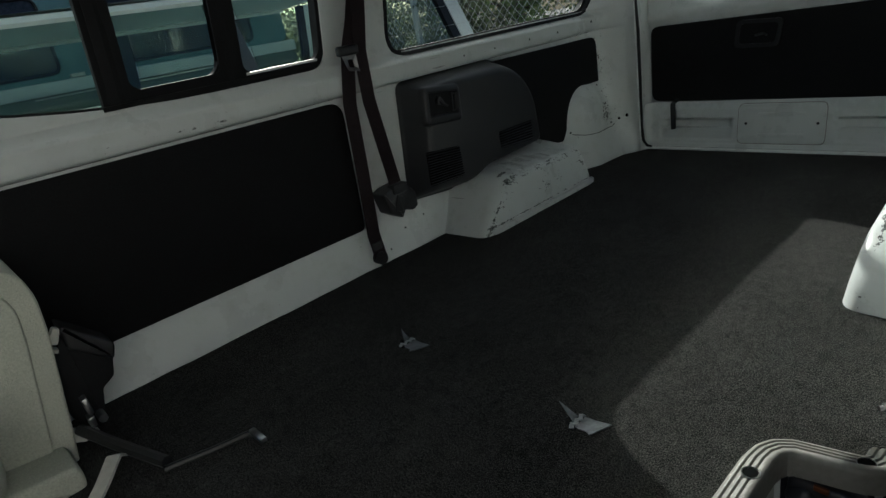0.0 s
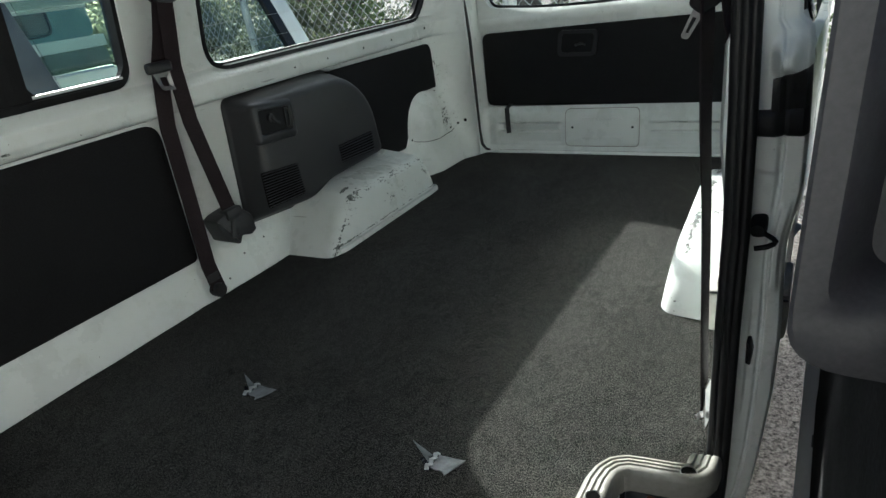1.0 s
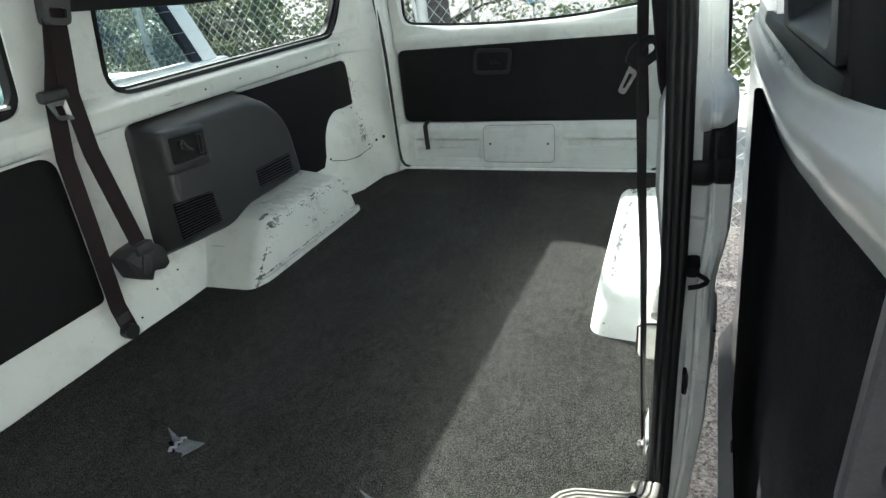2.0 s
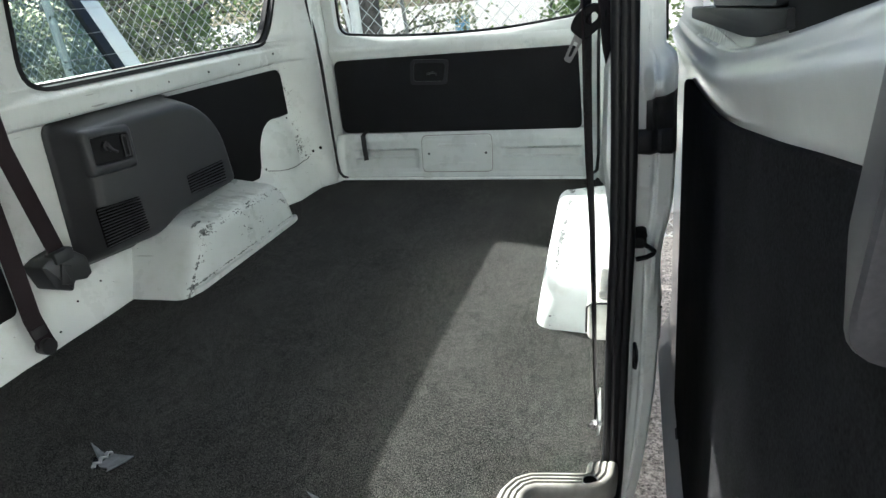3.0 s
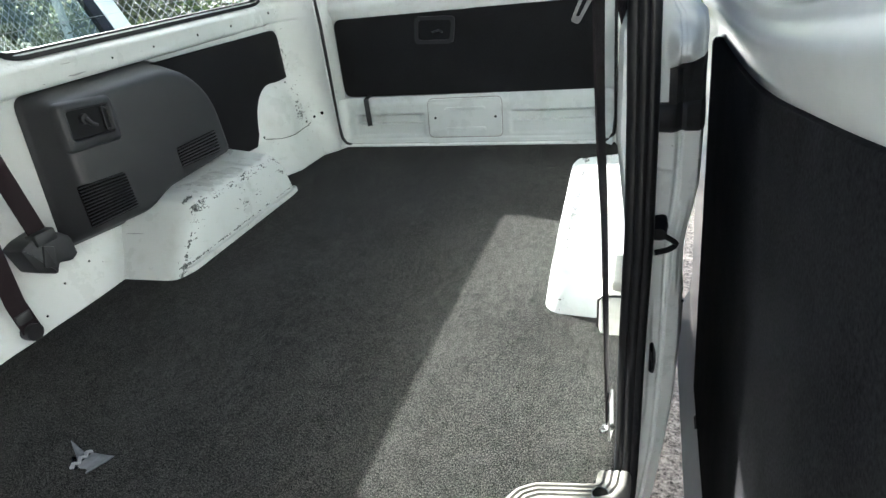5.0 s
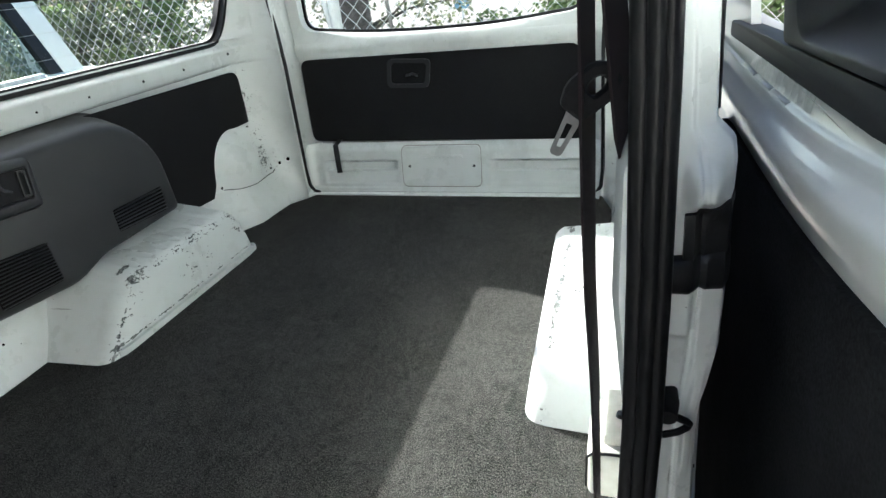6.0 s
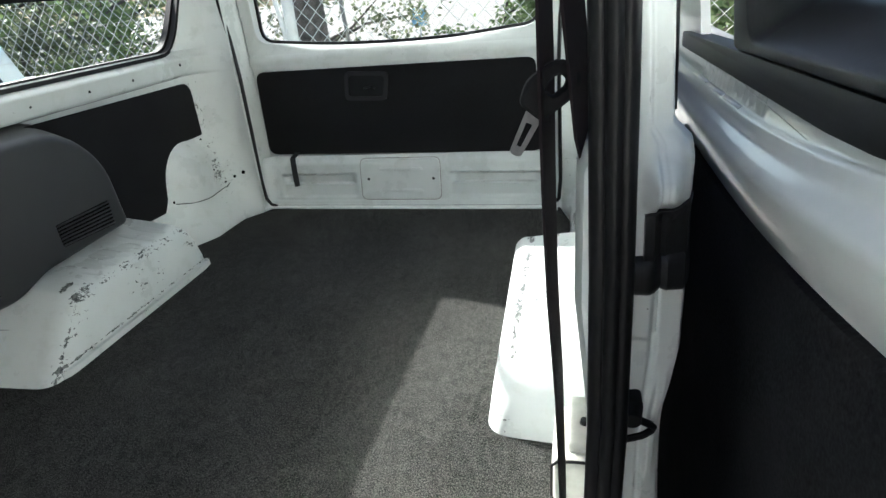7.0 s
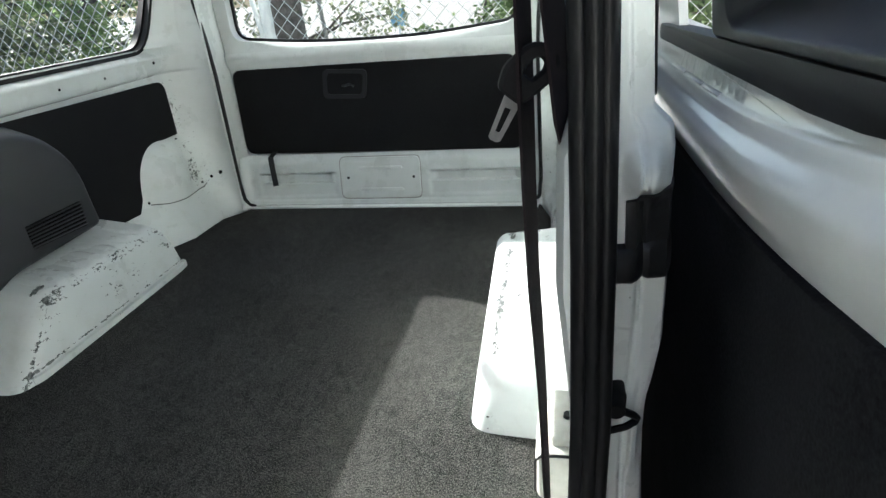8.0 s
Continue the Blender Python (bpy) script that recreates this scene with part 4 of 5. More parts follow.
# ---- the pillar behind the side door ----
def pillar():
    root = thing("door_pillar", (0.69, 1.0, 0), "white steel door pillar with a black rubber seal and door fittings", "pillar", kind="structure")
    off = Vector((-0.69, -1.0, 0))
    # how far the body side lies out at each height, at the jamb's outer edge
    outz = (-0.42, -0.26, -0.18, -0.09, 0.0, 0.1, 0.2, 0.25, 0.30, 0.35, 0.38, 0.40, 0.435, 0.5, 0.55, 0.59, 0.62, 0.638, 0.65, 0.70, 0.8, 1.12)
    outx = (0.655, 0.685, 0.697, 0.711, 0.720, 0.728, 0.730, 0.729, 0.7265, 0.726, 0.729, 0.733, 0.738, 0.738, 0.736, 0.734, 0.734, 0.731, 0.718, 0.715, 0.709, 0.630)
    inz = (-0.42, -0.2, -0.1, 0.0, 0.3, 0.62, 0.75, 1.12)
    inx = (0.595, 0.633, 0.664, 0.674, 0.678, 0.677, 0.672, 0.600)

    def jamb(u, z, proud=0.0):
        xi, xo = float(np.interp(z, inz, inx)), float(np.interp(z, outz, outx))
        x = xi + (xo - xi) * u
        y = float(np.interp(u, (0.0, 0.10, 0.44, 0.47, 0.50, 0.56, 0.60, 0.92, 1.0), (0.999, 1.000, 1.006, 1.007, 1.014, 1.015, 1.018, 1.028, 1.048)))
        # raised pad of the door catch, and the pressed steps below the guide
        y -= 0.030 * sm(0.22, 0.52, u) * (1 - sm(0.62, 0.92, u)) * sm(0.580, 0.604, z) * (1 - sm(0.610, 0.634, z))
        y -= 0.012 * sm(0.45, 0.8, u) * sm(0.574, 0.590, z) * (1 - sm(0.632, 0.650, z))
        line = 0.470 - 0.014 * u
        y += 0.007 * sm(line + 0.004, line - 0.004, z) * (1 - sm(0.55, 0.62, u))
        y += 0.006 * sm(0.50, 0.53, u) * (1 - sm(0.58, 0.61, u)) * sm(0.438, 0.446, z) * sm(0.60, 0.56, z)
        y -= 0.012 * sm(0.62, 0.7, u) * (1 - sm(0.80, 0.9, u)) * sm(0.28, 0.32, z) * sm(0.43, 0.39, z)
        y -= 0.005 * (1 - sm(0.22, 0.30, u)) * sm(0.06, 0.10, z) * sm(0.30, 0.22, z)
        return Vector((x, y - proud, z)) + off

    bm = bmesh.new()
    us = steps(0.0, 0.20, 4)[:-1] + steps(0.20, 0.92, 34) + [0.95, 0.98, 1.0]
    sheet(bm, us, steps(-0.42, 0.42, 84)[:-1] + steps(0.42, 0.66, 80) + steps(0.66, 1.12, 8)[1:], jamb)
    part("jamb", bm, WHITE_CLEAN, root, sharp=75)
    # the jamb's return to the body side
    bm = bmesh.new()
    sheet(bm, (0.0, 0.5, 1.0), steps(-0.12, 0.60, 18), lambda v, z: jamb(1.0, z).lerp(Vector((min(half_width(1.12, z) - 0.013, float(np.interp(z, outz, outx)) - 0.002), 1.122, z)) + off, v))
    part("return", bm, WHITE_CLEAN, root)
    # inner casing of the pillar
    bm = bmesh.new()

    def casing(u, z):
        a = float(np.interp(z, (0.0, 0.40, 0.52, 0.63, 0.655, 0.665, 1.12), (0.655, 0.654, 0.642, 0.643, 0.652, 0.672, 0.60)))
        b = float(np.interp(z, (0.0, 0.42, 0.50, 0.62, 0.65, 0.665, 1.12), (1.05, 1.05, 1.09, 1.09, 1.07, 1.02, 1.02)))
        pts = [(0.706, b), (a + 0.012, b), (a, b - 0.02), (a, 0.985), (a + 0.006, 0.968), (a + 0.012, 0.966)]
        x, y = pts[u]
        return Vector((max(x, a) if u else max(x - 0.18 * max(0, z - 0.6), a), y, z)) + off

    sheet(bm, range(6), steps(-0.05, 0.40, 4) + [0.44, 0.48, 0.52, 0.57, 0.61, 0.63, 0.645, 0.655, 0.665, 0.70, 0.9, 1.12], casing)
    part("inner_casing", bm, WHITE_CLEAN, root, sharp=50)
    # seal: three soft ribs side by side
    cz = (-0.40, -0.30, -0.20, -0.12, -0.05, 0.02, 0.10, 0.25, 0.4, 0.55, 0.7, 0.8, 0.95, 1.08)
    cx = (0.60, 0.628, 0.648, 0.660, 0.665, 0.667, 0.668, 0.669, 0.672, 0.671, 0.668, 0.665, 0.645, 0.62)
    for dx, dy, r in ((-0.0095, 0.004, 0.0085), (0.0000, -0.003, 0.0072), (0.0082, -0.002, 0.0072)):
        bm = tube(bmesh.new(), [Vector((x + dx, 0.957 + dy, z)) + off for x, z in zip(cx, cz)], r, 10)
        part("seal_rib", bm, RUBBER, root, "black rubber door seal")
    # second, thinner seal on the outer upper edge
    bm = tube(bmesh.new(), [Vector((0.7165, 1.062, 0.653)) + off, Vector((0.710, 1.062, 0.8)) + off, Vector((0.681, 1.06, 0.95)) + off, Vector((0.631, 1.05, 1.12)) + off], 0.0048, 8)
    part("outer_seal", bm, RUBBER, root)
    # roller guide: a band right across the jamb and a block above its outer half
    def guide(u0, u1, low, high, proud):
        bm = bmesh.new()
        us = [u0, u0] + steps(u0 + 0.03, u1 - 0.03, 12) + [u1, u1]
        vs = [0.0, 0.0, 0.08, 0.25, 0.5, 0.75, 0.92, 1.0, 1.0]

        def put(i, j):
            u, v = us[i], vs[j]
            rim = i in (0, len(us) - 1) or j in (0, len(vs) - 1)
            round_off = proud * (1 - (2 * v - 1) ** 4 * 0.45)
            return jamb(u, low(u) + (high(u) - low(u)) * v, -0.004 if rim else round_off)

        sheet(bm, range(len(us)), range(len(vs)), put)
        return bm

    guide_band = part("roller_guide", guide(-0.02, 1.0, lambda u: 0.519 - 0.010 * u, lambda u: 0.549 - 0.004 * u, 0.016), BLACK, root, "black roller guide")
    part("guide_block", guide(0.32, 1.0, lambda u: 0.536, lambda u: 0.580 + 0.014 * u, 0.010), BLACK, guide_band)
    # striker: a bolted boss with a steel loop
    bm = bmesh.new()
    box(bm, Vector((0.683, 0.990, 0.380)) + off, Vector((0.703, 1.02, 0.408)) + off, 0.007, 3)
    tube(bm, [Vector((0.693, 1.0, 0.398)) + off, Vector((0.693, 0.980, 0.396)) + off], [0.011, 0.008], 14)
    striker = part("striker_plate", bm, MATT_BLACK, root)
    bm = tube(bmesh.new(), [Vector(p) + off for p in ((0.690, 0.992, 0.394), (0.702, 0.994, 0.386), (0.7115, 1.0, 0.377), (0.714, 1.002, 0.373), (0.7125, 1.001, 0.3695), (0.704, 0.997, 0.366), (0.690, 0.993, 0.364))], 0.0036, 8)
    part("striker_loop", bm, MATT_BLACK, striker)
    bm = bmesh.new()
    slab(bm, rounded([(0.690, 0.178), (0.697, 0.176), (0.699, 0.196), (0.695, 0.214), (0.690, 0.216)], 0.002, 2), lambda x, z, d: Vector((x, 1.03 - d, z)) + off, 0.0, 0.040, 0.003, 2)
    part("door_buffer", bm, RUBBER, root, "black rubber door buffer")
    return root


pillar()


# ---- sliding door, pushed back along the van ----
def sliding_door():
    root = thing("door_2", (0.80, 1.0, -0.3), "open white sliding door with a black board and grey window trim", "sliding door", kind="structure")
    off = Vector((-0.80, -1.0, 0.3))
    Y0, Y1 = 0.235, 1.93

    def rise(y):
        """How much higher the waist of the door lies towards its front."""
        return sum(float(np.interp(y + d, (0.0, 0.2, 0.5, 0.6, 0.83, 1.0, 1.3, 1.6, 2.0), (0.17, 0.15, 0.115, 0.09, 0.052, 0.022, 0.006, 0.0, 0.0))) for d in (-0.12, -0.06, 0.0, 0.06, 0.12)) / 5

    def inner(y, z, d):
        x = sum(float(np.interp(z - rise(y) * sm(0.1, 0.45, z) + e, (-0.345, -0.335, -0.30, -0.268, -0.2, 0.0, 0.45, 0.531, 0.545, 0.565, 0.577, 0.583, 0.588, 0.597, 0.601, 0.613, 0.617, 0.65, 1.08), (0.779, 0.783, 0.798, 0.813, 0.817, 0.809, 0.793, 0.790, 0.785, 0.778, 0.7755, 0.7755, 0.7785, 0.7865, 0.7890, 0.7905, 0.797, 0.802, 0.745))) for e in (-0.0018, 0.0, 0.0018)) / 3
        return Vector((x - d, y, z)) + off

    # inner skin with the window opening, and outer skin
    zs = [-0.345, -0.340, -0.335, -0.32, -0.30, -0.285, -0.268, -0.25, -0.2, -0.1, 0.0, 0.15, 0.3, 0.45, 0.50, 0.525, 0.535, 0.545, 0.555, 0.565, 0.572, 0.577, 0.580, 0.583, 0.5855, 0.588, 0.592, 0.597, 0.599, 0.601, 0.606, 0.611, 0.613, 0.615, 0.617, 0.63, 0.64, 0.652]
    bm = bmesh.new()
    sheet(bm, steps(Y0, Y1, 80), zs, lambda y, z: inner(y, z if z < 0.5 else z + rise(y) * min((z - 0.45) / 0.075, 1.0), 0))
    sheet(bm, steps(Y0, Y1, 80), zs, lambda y, z: inner(y, z if z < 0.5 else z + rise(y) * min((z - 0.45) / 0.075, 1.0), -0.05))
    for y in (Y0, Y1):
        sheet(bm, (0.0, -0.05), zs, lambda d, z: inner(y, z, d))
    for a, b in ((0.40, 0.47), (1.45, Y1)):
        for d in (0.0, -0.012):
            sheet(bm, (a, b), steps(0.645, 1.08, 3), lambda y, z: inner(y, z, d))
        for y in (a, b):
            sheet(bm, (0.0, -0.012), steps(0.645, 1.08, 3), lambda d, z: inner(y, z, d))
    for d in (0.0, -0.012):
        sheet(bm, (0.47, 1.45), (1.02, 1.08), lambda y, z: inner(y, z, d))
    sheet(bm, (0.0, -0.012), (0.47, 1.45), lambda d, y: inner(y, 0.645, d))
    sheet(bm, (0.0, -0.012), (0.47, 1.45), lambda d, y: inner(y, 1.02, d))
    bmesh.ops.remove_doubles(bm, verts=bm.verts[:], dist=1e-5)
    part("door_body", bm, SILVER, root, sharp=50)
    # black board with its waved upper edge
    top = [(1.545, 0.515), (1.50, 0.528)] + [(y, 0.533 + rise(y)) for y in steps(1.44, 0.245, 36)]
    bm = bmesh.new()
    slab(bm, [(0.245, -0.268), (1.50, -0.268), (1.535, -0.24)] + top, lambda y, z, d: inner(y, min(z, 0.525 + rise(y)), d) + Vector((0, 0, max(z - 0.525 - rise(y), 0))), 0.001, 0.009, 0.003, 2)
    part("trim_panel", bm, DOOR_BOARD, root, "dark grey trim board")
    # thin ledge below the window
    bm = bmesh.new()
    slab(bm, [(y, 0.6385 + 0.0385 * (1.55 - y) + 0.10 * max(0.90 - y, 0.0)) for y in steps(0.738, 1.545, 12)] + [(1.553, 0.644)] + [(y, 0.6585 + 0.051 * (1.585 - y)) for y in steps(1.549, 0.738, 12)], lambda y, z, d: Vector((0.803 - d, y, z)) + off, -0.010, 0.015, 0.003, 2)
    part("window_ledge", bm, LEDGE_BLACK, root, "black plastic window ledge")

    # sliding window frame: heavy black moulding whose inside slopes out to the pane
    def glazed(y, z, d):
        return Vector((0.803 - d - 0.10 * (z - 0.68), y, z + 0.051 * (1.2 - y))) + off

    bm = bmesh.new()
    o = rounded(rect(0.768, 1.20, 0.6785, 1.02), 0.012, 8)
    rim = rounded(rect(0.80, 1.153, 0.686, 1.00), 0.040, 8)
    deep = rounded(rect(0.822, 1.114, 0.716, 0.972), 0.030, 8)
    loops = [[bm.verts.new(glazed(a, b, d)) for a, b in lp] for lp, d in ((o, -0.04), (o, 0.013), (inset_loop(o, 0.002), 0.0155), (rim, 0.0155), (inset_loop(rim, 0.002), 0.0145), (inset_loop(rim, 0.004), 0.011), (deep, -0.018), (inset_loop(deep, 0.004), -0.024), (inset_loop(deep, 0.006), -0.050))]
    n = len(o)
    for p, q in zip(loops, loops[1:]):
        for k in range(n):
            bm.faces.new((p[k], p[(k + 1) % n], q[(k + 1) % n], q[k]))
    part("window_frame", bm, BLACK, root, "black moulded window frame")
    bm = bmesh.new()
    slab(bm, rounded(rect(0.44, 0.764, 0.655, 1.03), 0.01, 3), glazed, -0.03, 0.009, 0.003, 2)
    part("front_trim", bm, MATT_BLACK, root, "black trim beside the window")
    bm = bmesh.new()
    slab(bm, rect(0.77, 1.48, 0.655, 1.03), lambda y, z, d: glazed(y, z, d - 0.046), 0.0, 0.004)
    pane = part("window_pane", bm, GLASS, root)
    pane.visible_shadow = False
    # clip strip under the ledge
    bm = bmesh.new()
    for a, b in ((1.17, 1.24), (1.25, 1.34), (1.35, 1.44)):
        slab(bm, rect(a, b, 0.6135, 0.6165), lambda y, z, d: inner(y, z + rise(y), d), -0.002, 0.002, 0.0008, 1)
    part("clip_strip", bm, STEEL, root, "bright clip strip")
    # crumpled clear film under the ledge
    bm = bmesh.new()
    sheet(bm, steps(1.10, 1.40, 90), steps(0.6175, 0.634, 8), lambda y, z: inner(y, z + rise(y), 0.0012 + 0.0012 * (noise.noise((y * 60.0, z * 60.0, 0.3)) + 0.6 * noise.noise((y * 150.0, z * 110.0, 2.3)))))
    part("protective_film", bm, FILM, root, "crumpled clear protective film")
    # catch block by the leading edge, hollow towards the front
    bm = bmesh.new()

    def block(x, z, d):
        """The surround narrows towards its rear."""
        return Vector((x + (0.026 * d / 0.09 if x < 0.785 else 0.0), 0.390 + d, z)) + off

    o = rounded([(0.7445, 0.606), (0.812, 0.606), (0.812, 0.775), (0.749, 0.775)], [0.020, 0.01, 0.01, 0.018], 6)
    c = (0.785, 0.69)

    def shrink(f):
        return [(c[0] + (x - c[0]) * f, c[1] + (z - c[1]) * f) for x, z in o]

    loops = [[bm.verts.new(block(x, z, d)) for x, z in lp] for lp, d in ((o, 0.09), (o, 0.008), (shrink(0.97), 0.002), (shrink(0.92), 0.0), (shrink(0.70), 0.0), (shrink(0.64), 0.004), (shrink(0.58), 0.022))]
    n = len(o)
    for p, q in zip(loops, loops[1:]):
        for k in range(n):
            bm.faces.new((p[k], p[(k + 1) % n], q[(k + 1) % n], q[k]))
    bm.faces.new(loops[-1])
    bm.faces.new(loops[0][::-1])
    part("catch_block", bm, CATCH, root, "grey plastic catch surround")
    # pull handle: a cap with an arm along the door, and a grip bar in the gap below
    def grip(x, y, d):
        return Vector((x, y, 0.322 + d)) + off

    def soft_slab(bm, pts, lo, hi, bevel):
        fresh = slab(bmesh.new(), pts, grip, lo, hi)
        bmesh.ops.bevel(fresh, geom=[e for e in fresh.edges if min(v.co.z for v in e.verts) > grip(0, 0, hi).z - 1e-5], offset=bevel, segments=2, profile=0.5, affect="EDGES", clamp_overlap=True)
        me = bpy.data.meshes.new("soft")
        fresh.to_mesh(me)
        fresh.free()
        bm.from_mesh(me)
        bpy.data.meshes.remove(me)

    cap = [(0.7445, 0.449), (0.745, 0.477), (0.756, 0.478), (0.770, 0.474), (0.786, 0.476), (0.803, 0.490), (0.803, 0.449)]
    arm = [(0.783, 0.245), (0.803, 0.245), (0.803, 0.4488), (0.7705, 0.4488), (0.7745, 0.436), (0.777, 0.40)]
    bm = bmesh.new()
    for pts in (cap, arm):
        slab(bm, pts, grip, 0.062, 0.103)
    handle = part("pull_handle", bm, HANDLE_BLACK, root, "black moulded pull handle")
    # top layer in lighter grey over near-black sides: light from above put into colour
    bm = bmesh.new()
    for pts in (cap, arm):
        soft_slab(bm, pts, 0.1032, 0.112, 0.0025)
    part("cap", bm, CATCH, handle, "top of the handle, coloured lighter as if lit from above")
    # the grip leans towards the door and carries a lighter inlay inside a thin rim
    bar = [(0.7565, 0.4486), (0.7690, 0.4486), (0.7735, 0.40), (0.778, 0.33), (0.781, 0.26), (0.766, 0.26), (0.7635, 0.33), (0.7600, 0.40)]
    part("grip_bar", slab(bmesh.new(), bar, grip, 0.055, 0.097, 0.002, 2), HANDLE_BLACK, handle)
    inlay = [(0.7590, 0.4480), (0.7678, 0.4480), (0.7723, 0.40), (0.7767, 0.33), (0.7797, 0.27), (0.7678, 0.27), (0.7653, 0.33), (0.7620, 0.40)]
    part("grip_inlay", slab(bmesh.new(), inlay, grip, 0.096, 0.0985, 0.0008, 1), CATCH, handle, "slate grey inlay of the grip")
    bm = tube(bmesh.new(), [grip(0.7985, y, 0.110 + 0.010 * math.sin((0.50 - y) * 3)) for y in steps(0.502, 0.245, 10)], [0.006] + [0.0095] * 10, 10)
    part("handle_flange", bm, BLACK, handle)
    # slots in the folded lower edge
    for y in (1.40, 0.86):
        bm = slab(bmesh.new(), rounded(rect(y - 0.020, y + 0.020, -0.288, -0.281), 0.003, 3), inner, -0.002, 0.0012)
        part("slot", bm, RUBBER, root)
    return root


sliding_door()


# ---- step well at the side door ----
def step_well():
    bm = bmesh.new()
    box(bm, (0.52, -0.9, -0.34), (0.72, 0.93, -0.31))
    box(bm, (0.505, -0.9, -0.34), (0.522, 0.93, -0.037))
    box(bm, (0.505, 0.895, -0.34), (0.652, 0.93, -0.02))
    tagged(part("step_well", bm, WHITE_CLEAN, None), "white steel step well inside the side door", "step", kind="structure")
    bm = one_box((0.53, -0.8, -0.312), (0.71, 0.80, -0.300), 0.003)
    tagged(part("step_mat", bm, RUBBER, None), "black rubber mat on the door step", "mat")
    # ribbed edge moulding
    root = thing("step_trim", (0.56, 0.9, 0.0), "warm grey ribbed step edging with two dark screws", "step edging")
    off = Vector((-0.56, -0.9, 0))
    line = [(0.515, -0.4), (0.515, 0.2), (0.516, 0.6), (0.517, 0.80), (0.518, 0.840), (0.522, 0.862), (0.532, 0.879), (0.548, 0.889), (0.575, 0.894), (0.612, 0.900), (0.630, 0.904), (0.643, 0.911), (0.650, 0.924), (0.652, 0.948)]
    sect = [(-0.026, 0.0), (-0.0255, 0.012), (-0.021, 0.020), (-0.016, 0.022), (-0.0135, 0.0195), (-0.011, 0.023), (-0.006, 0.025), (-0.0035, 0.0225), (-0.001, 0.026), (0.004, 0.028), (0.0065, 0.0255), (0.009, 0.029), (0.016, 0.0295), (0.020, 0.027), (0.022, 0.020), (0.022, -0.012)]
    bm = bmesh.new()
    dense = []
    for a, b in zip(line, line[1:]):
        dense += [tuple(Vector(a).lerp(Vector(b), k / 3)) for k in range(3)]
    dense.append(line[-1])

    def sweep(i, k):
        p = Vector(dense[i])
        d = (Vector(dense[min(i + 1, len(dense) - 1)]) - Vector(dense[max(i - 1, 0)])).normalized()
        nrm = Vector((d.y, -d.x))
        q = p + nrm * sect[k][0]
        return Vector((q.x, q.y, sect[k][1])) + off

    g = sheet(bm, range(len(dense)), range(len(sect)), sweep)
    bm.faces.new(g[0])
    bm.faces.new(g[-1])
    part("moulding", bm, TRIM, root, sharp=60)
    for x, y, h in ((0.521, 0.800, 0.0292), (0.634, 0.901, 0.0285)):
        def disc(r):
            return [(x + r * math.cos(q * math.pi / 9), y + r * math.sin(q * math.pi / 9)) for q in range(18)]

        def level(a, b, d):
            return Vector((a, b, d)) + off

        bm = bmesh.new()
        frame_ring(bm, disc(0.0126), disc(0.0112), level, h - 0.012, h + 0.0006)
        cup = part("screw_cup", bm, STEEL, root, "bright rim of the screw hole")
        part("screw", slab(bmesh.new(), disc(0.0111), level, h - 0.012, h + 0.0001, 0.001, 1), VOID, cup, "dark screw head")
    # step lamp in the well's end wall
    root = thing("step_lamp", (0.58, 0.89, -0.10), "smoked plastic step lamp in the well's end wall", "lamp")
    off = Vector((-0.58, -0.89, 0.10))

    def face(x, z, d):
        return Vector((x, 0.895 - d, z)) + off

    bm = bmesh.new()
    slab(bm, rounded([(0.532, -0.150), (0.650, -0.150), (0.650, -0.012), (0.532, -0.012)], 0.018, 5), face, 0.0, 0.010, 0.004, 2)
    part("housing", bm, LENS_DARK, root)
    bm = bmesh.new()
    slab(bm, rounded([(0.540, -0.128), (0.640, -0.128), (0.636, -0.018), (0.544, -0.018)], 0.020, 5), face, 0.008, 0.022, 0.008, 3)
    part("cover", bm, SMOKED, root, "smoked plastic lamp cover")
    for x in (0.566, 0.608):
        bm = bmesh.new()
        bmesh.ops.create_uvsphere(bm, u_segments=16, v_segments=10, radius=0.024, matrix=Matrix.Translation(face(x, -0.055, 0.018)) @ Matrix.Diagonal((1, 0.6, 1, 1)))
        part("lens", bm, SMOKED, root, "smoked domed lens")
    bm = tube(bmesh.new(), [face(0.587, -0.112, 0.014), face(0.587, -0.112, 0.030)], 0.013, 14)
    part("bulb_socket", bm, LENS_DARK, root)
    bm = one_box(face(0.580, -0.026, 0.020), face(0.600, -0.016, 0.026), 0.002)
    part("amber_tab", bm, AMBER, root, "small amber tab")


step_well()


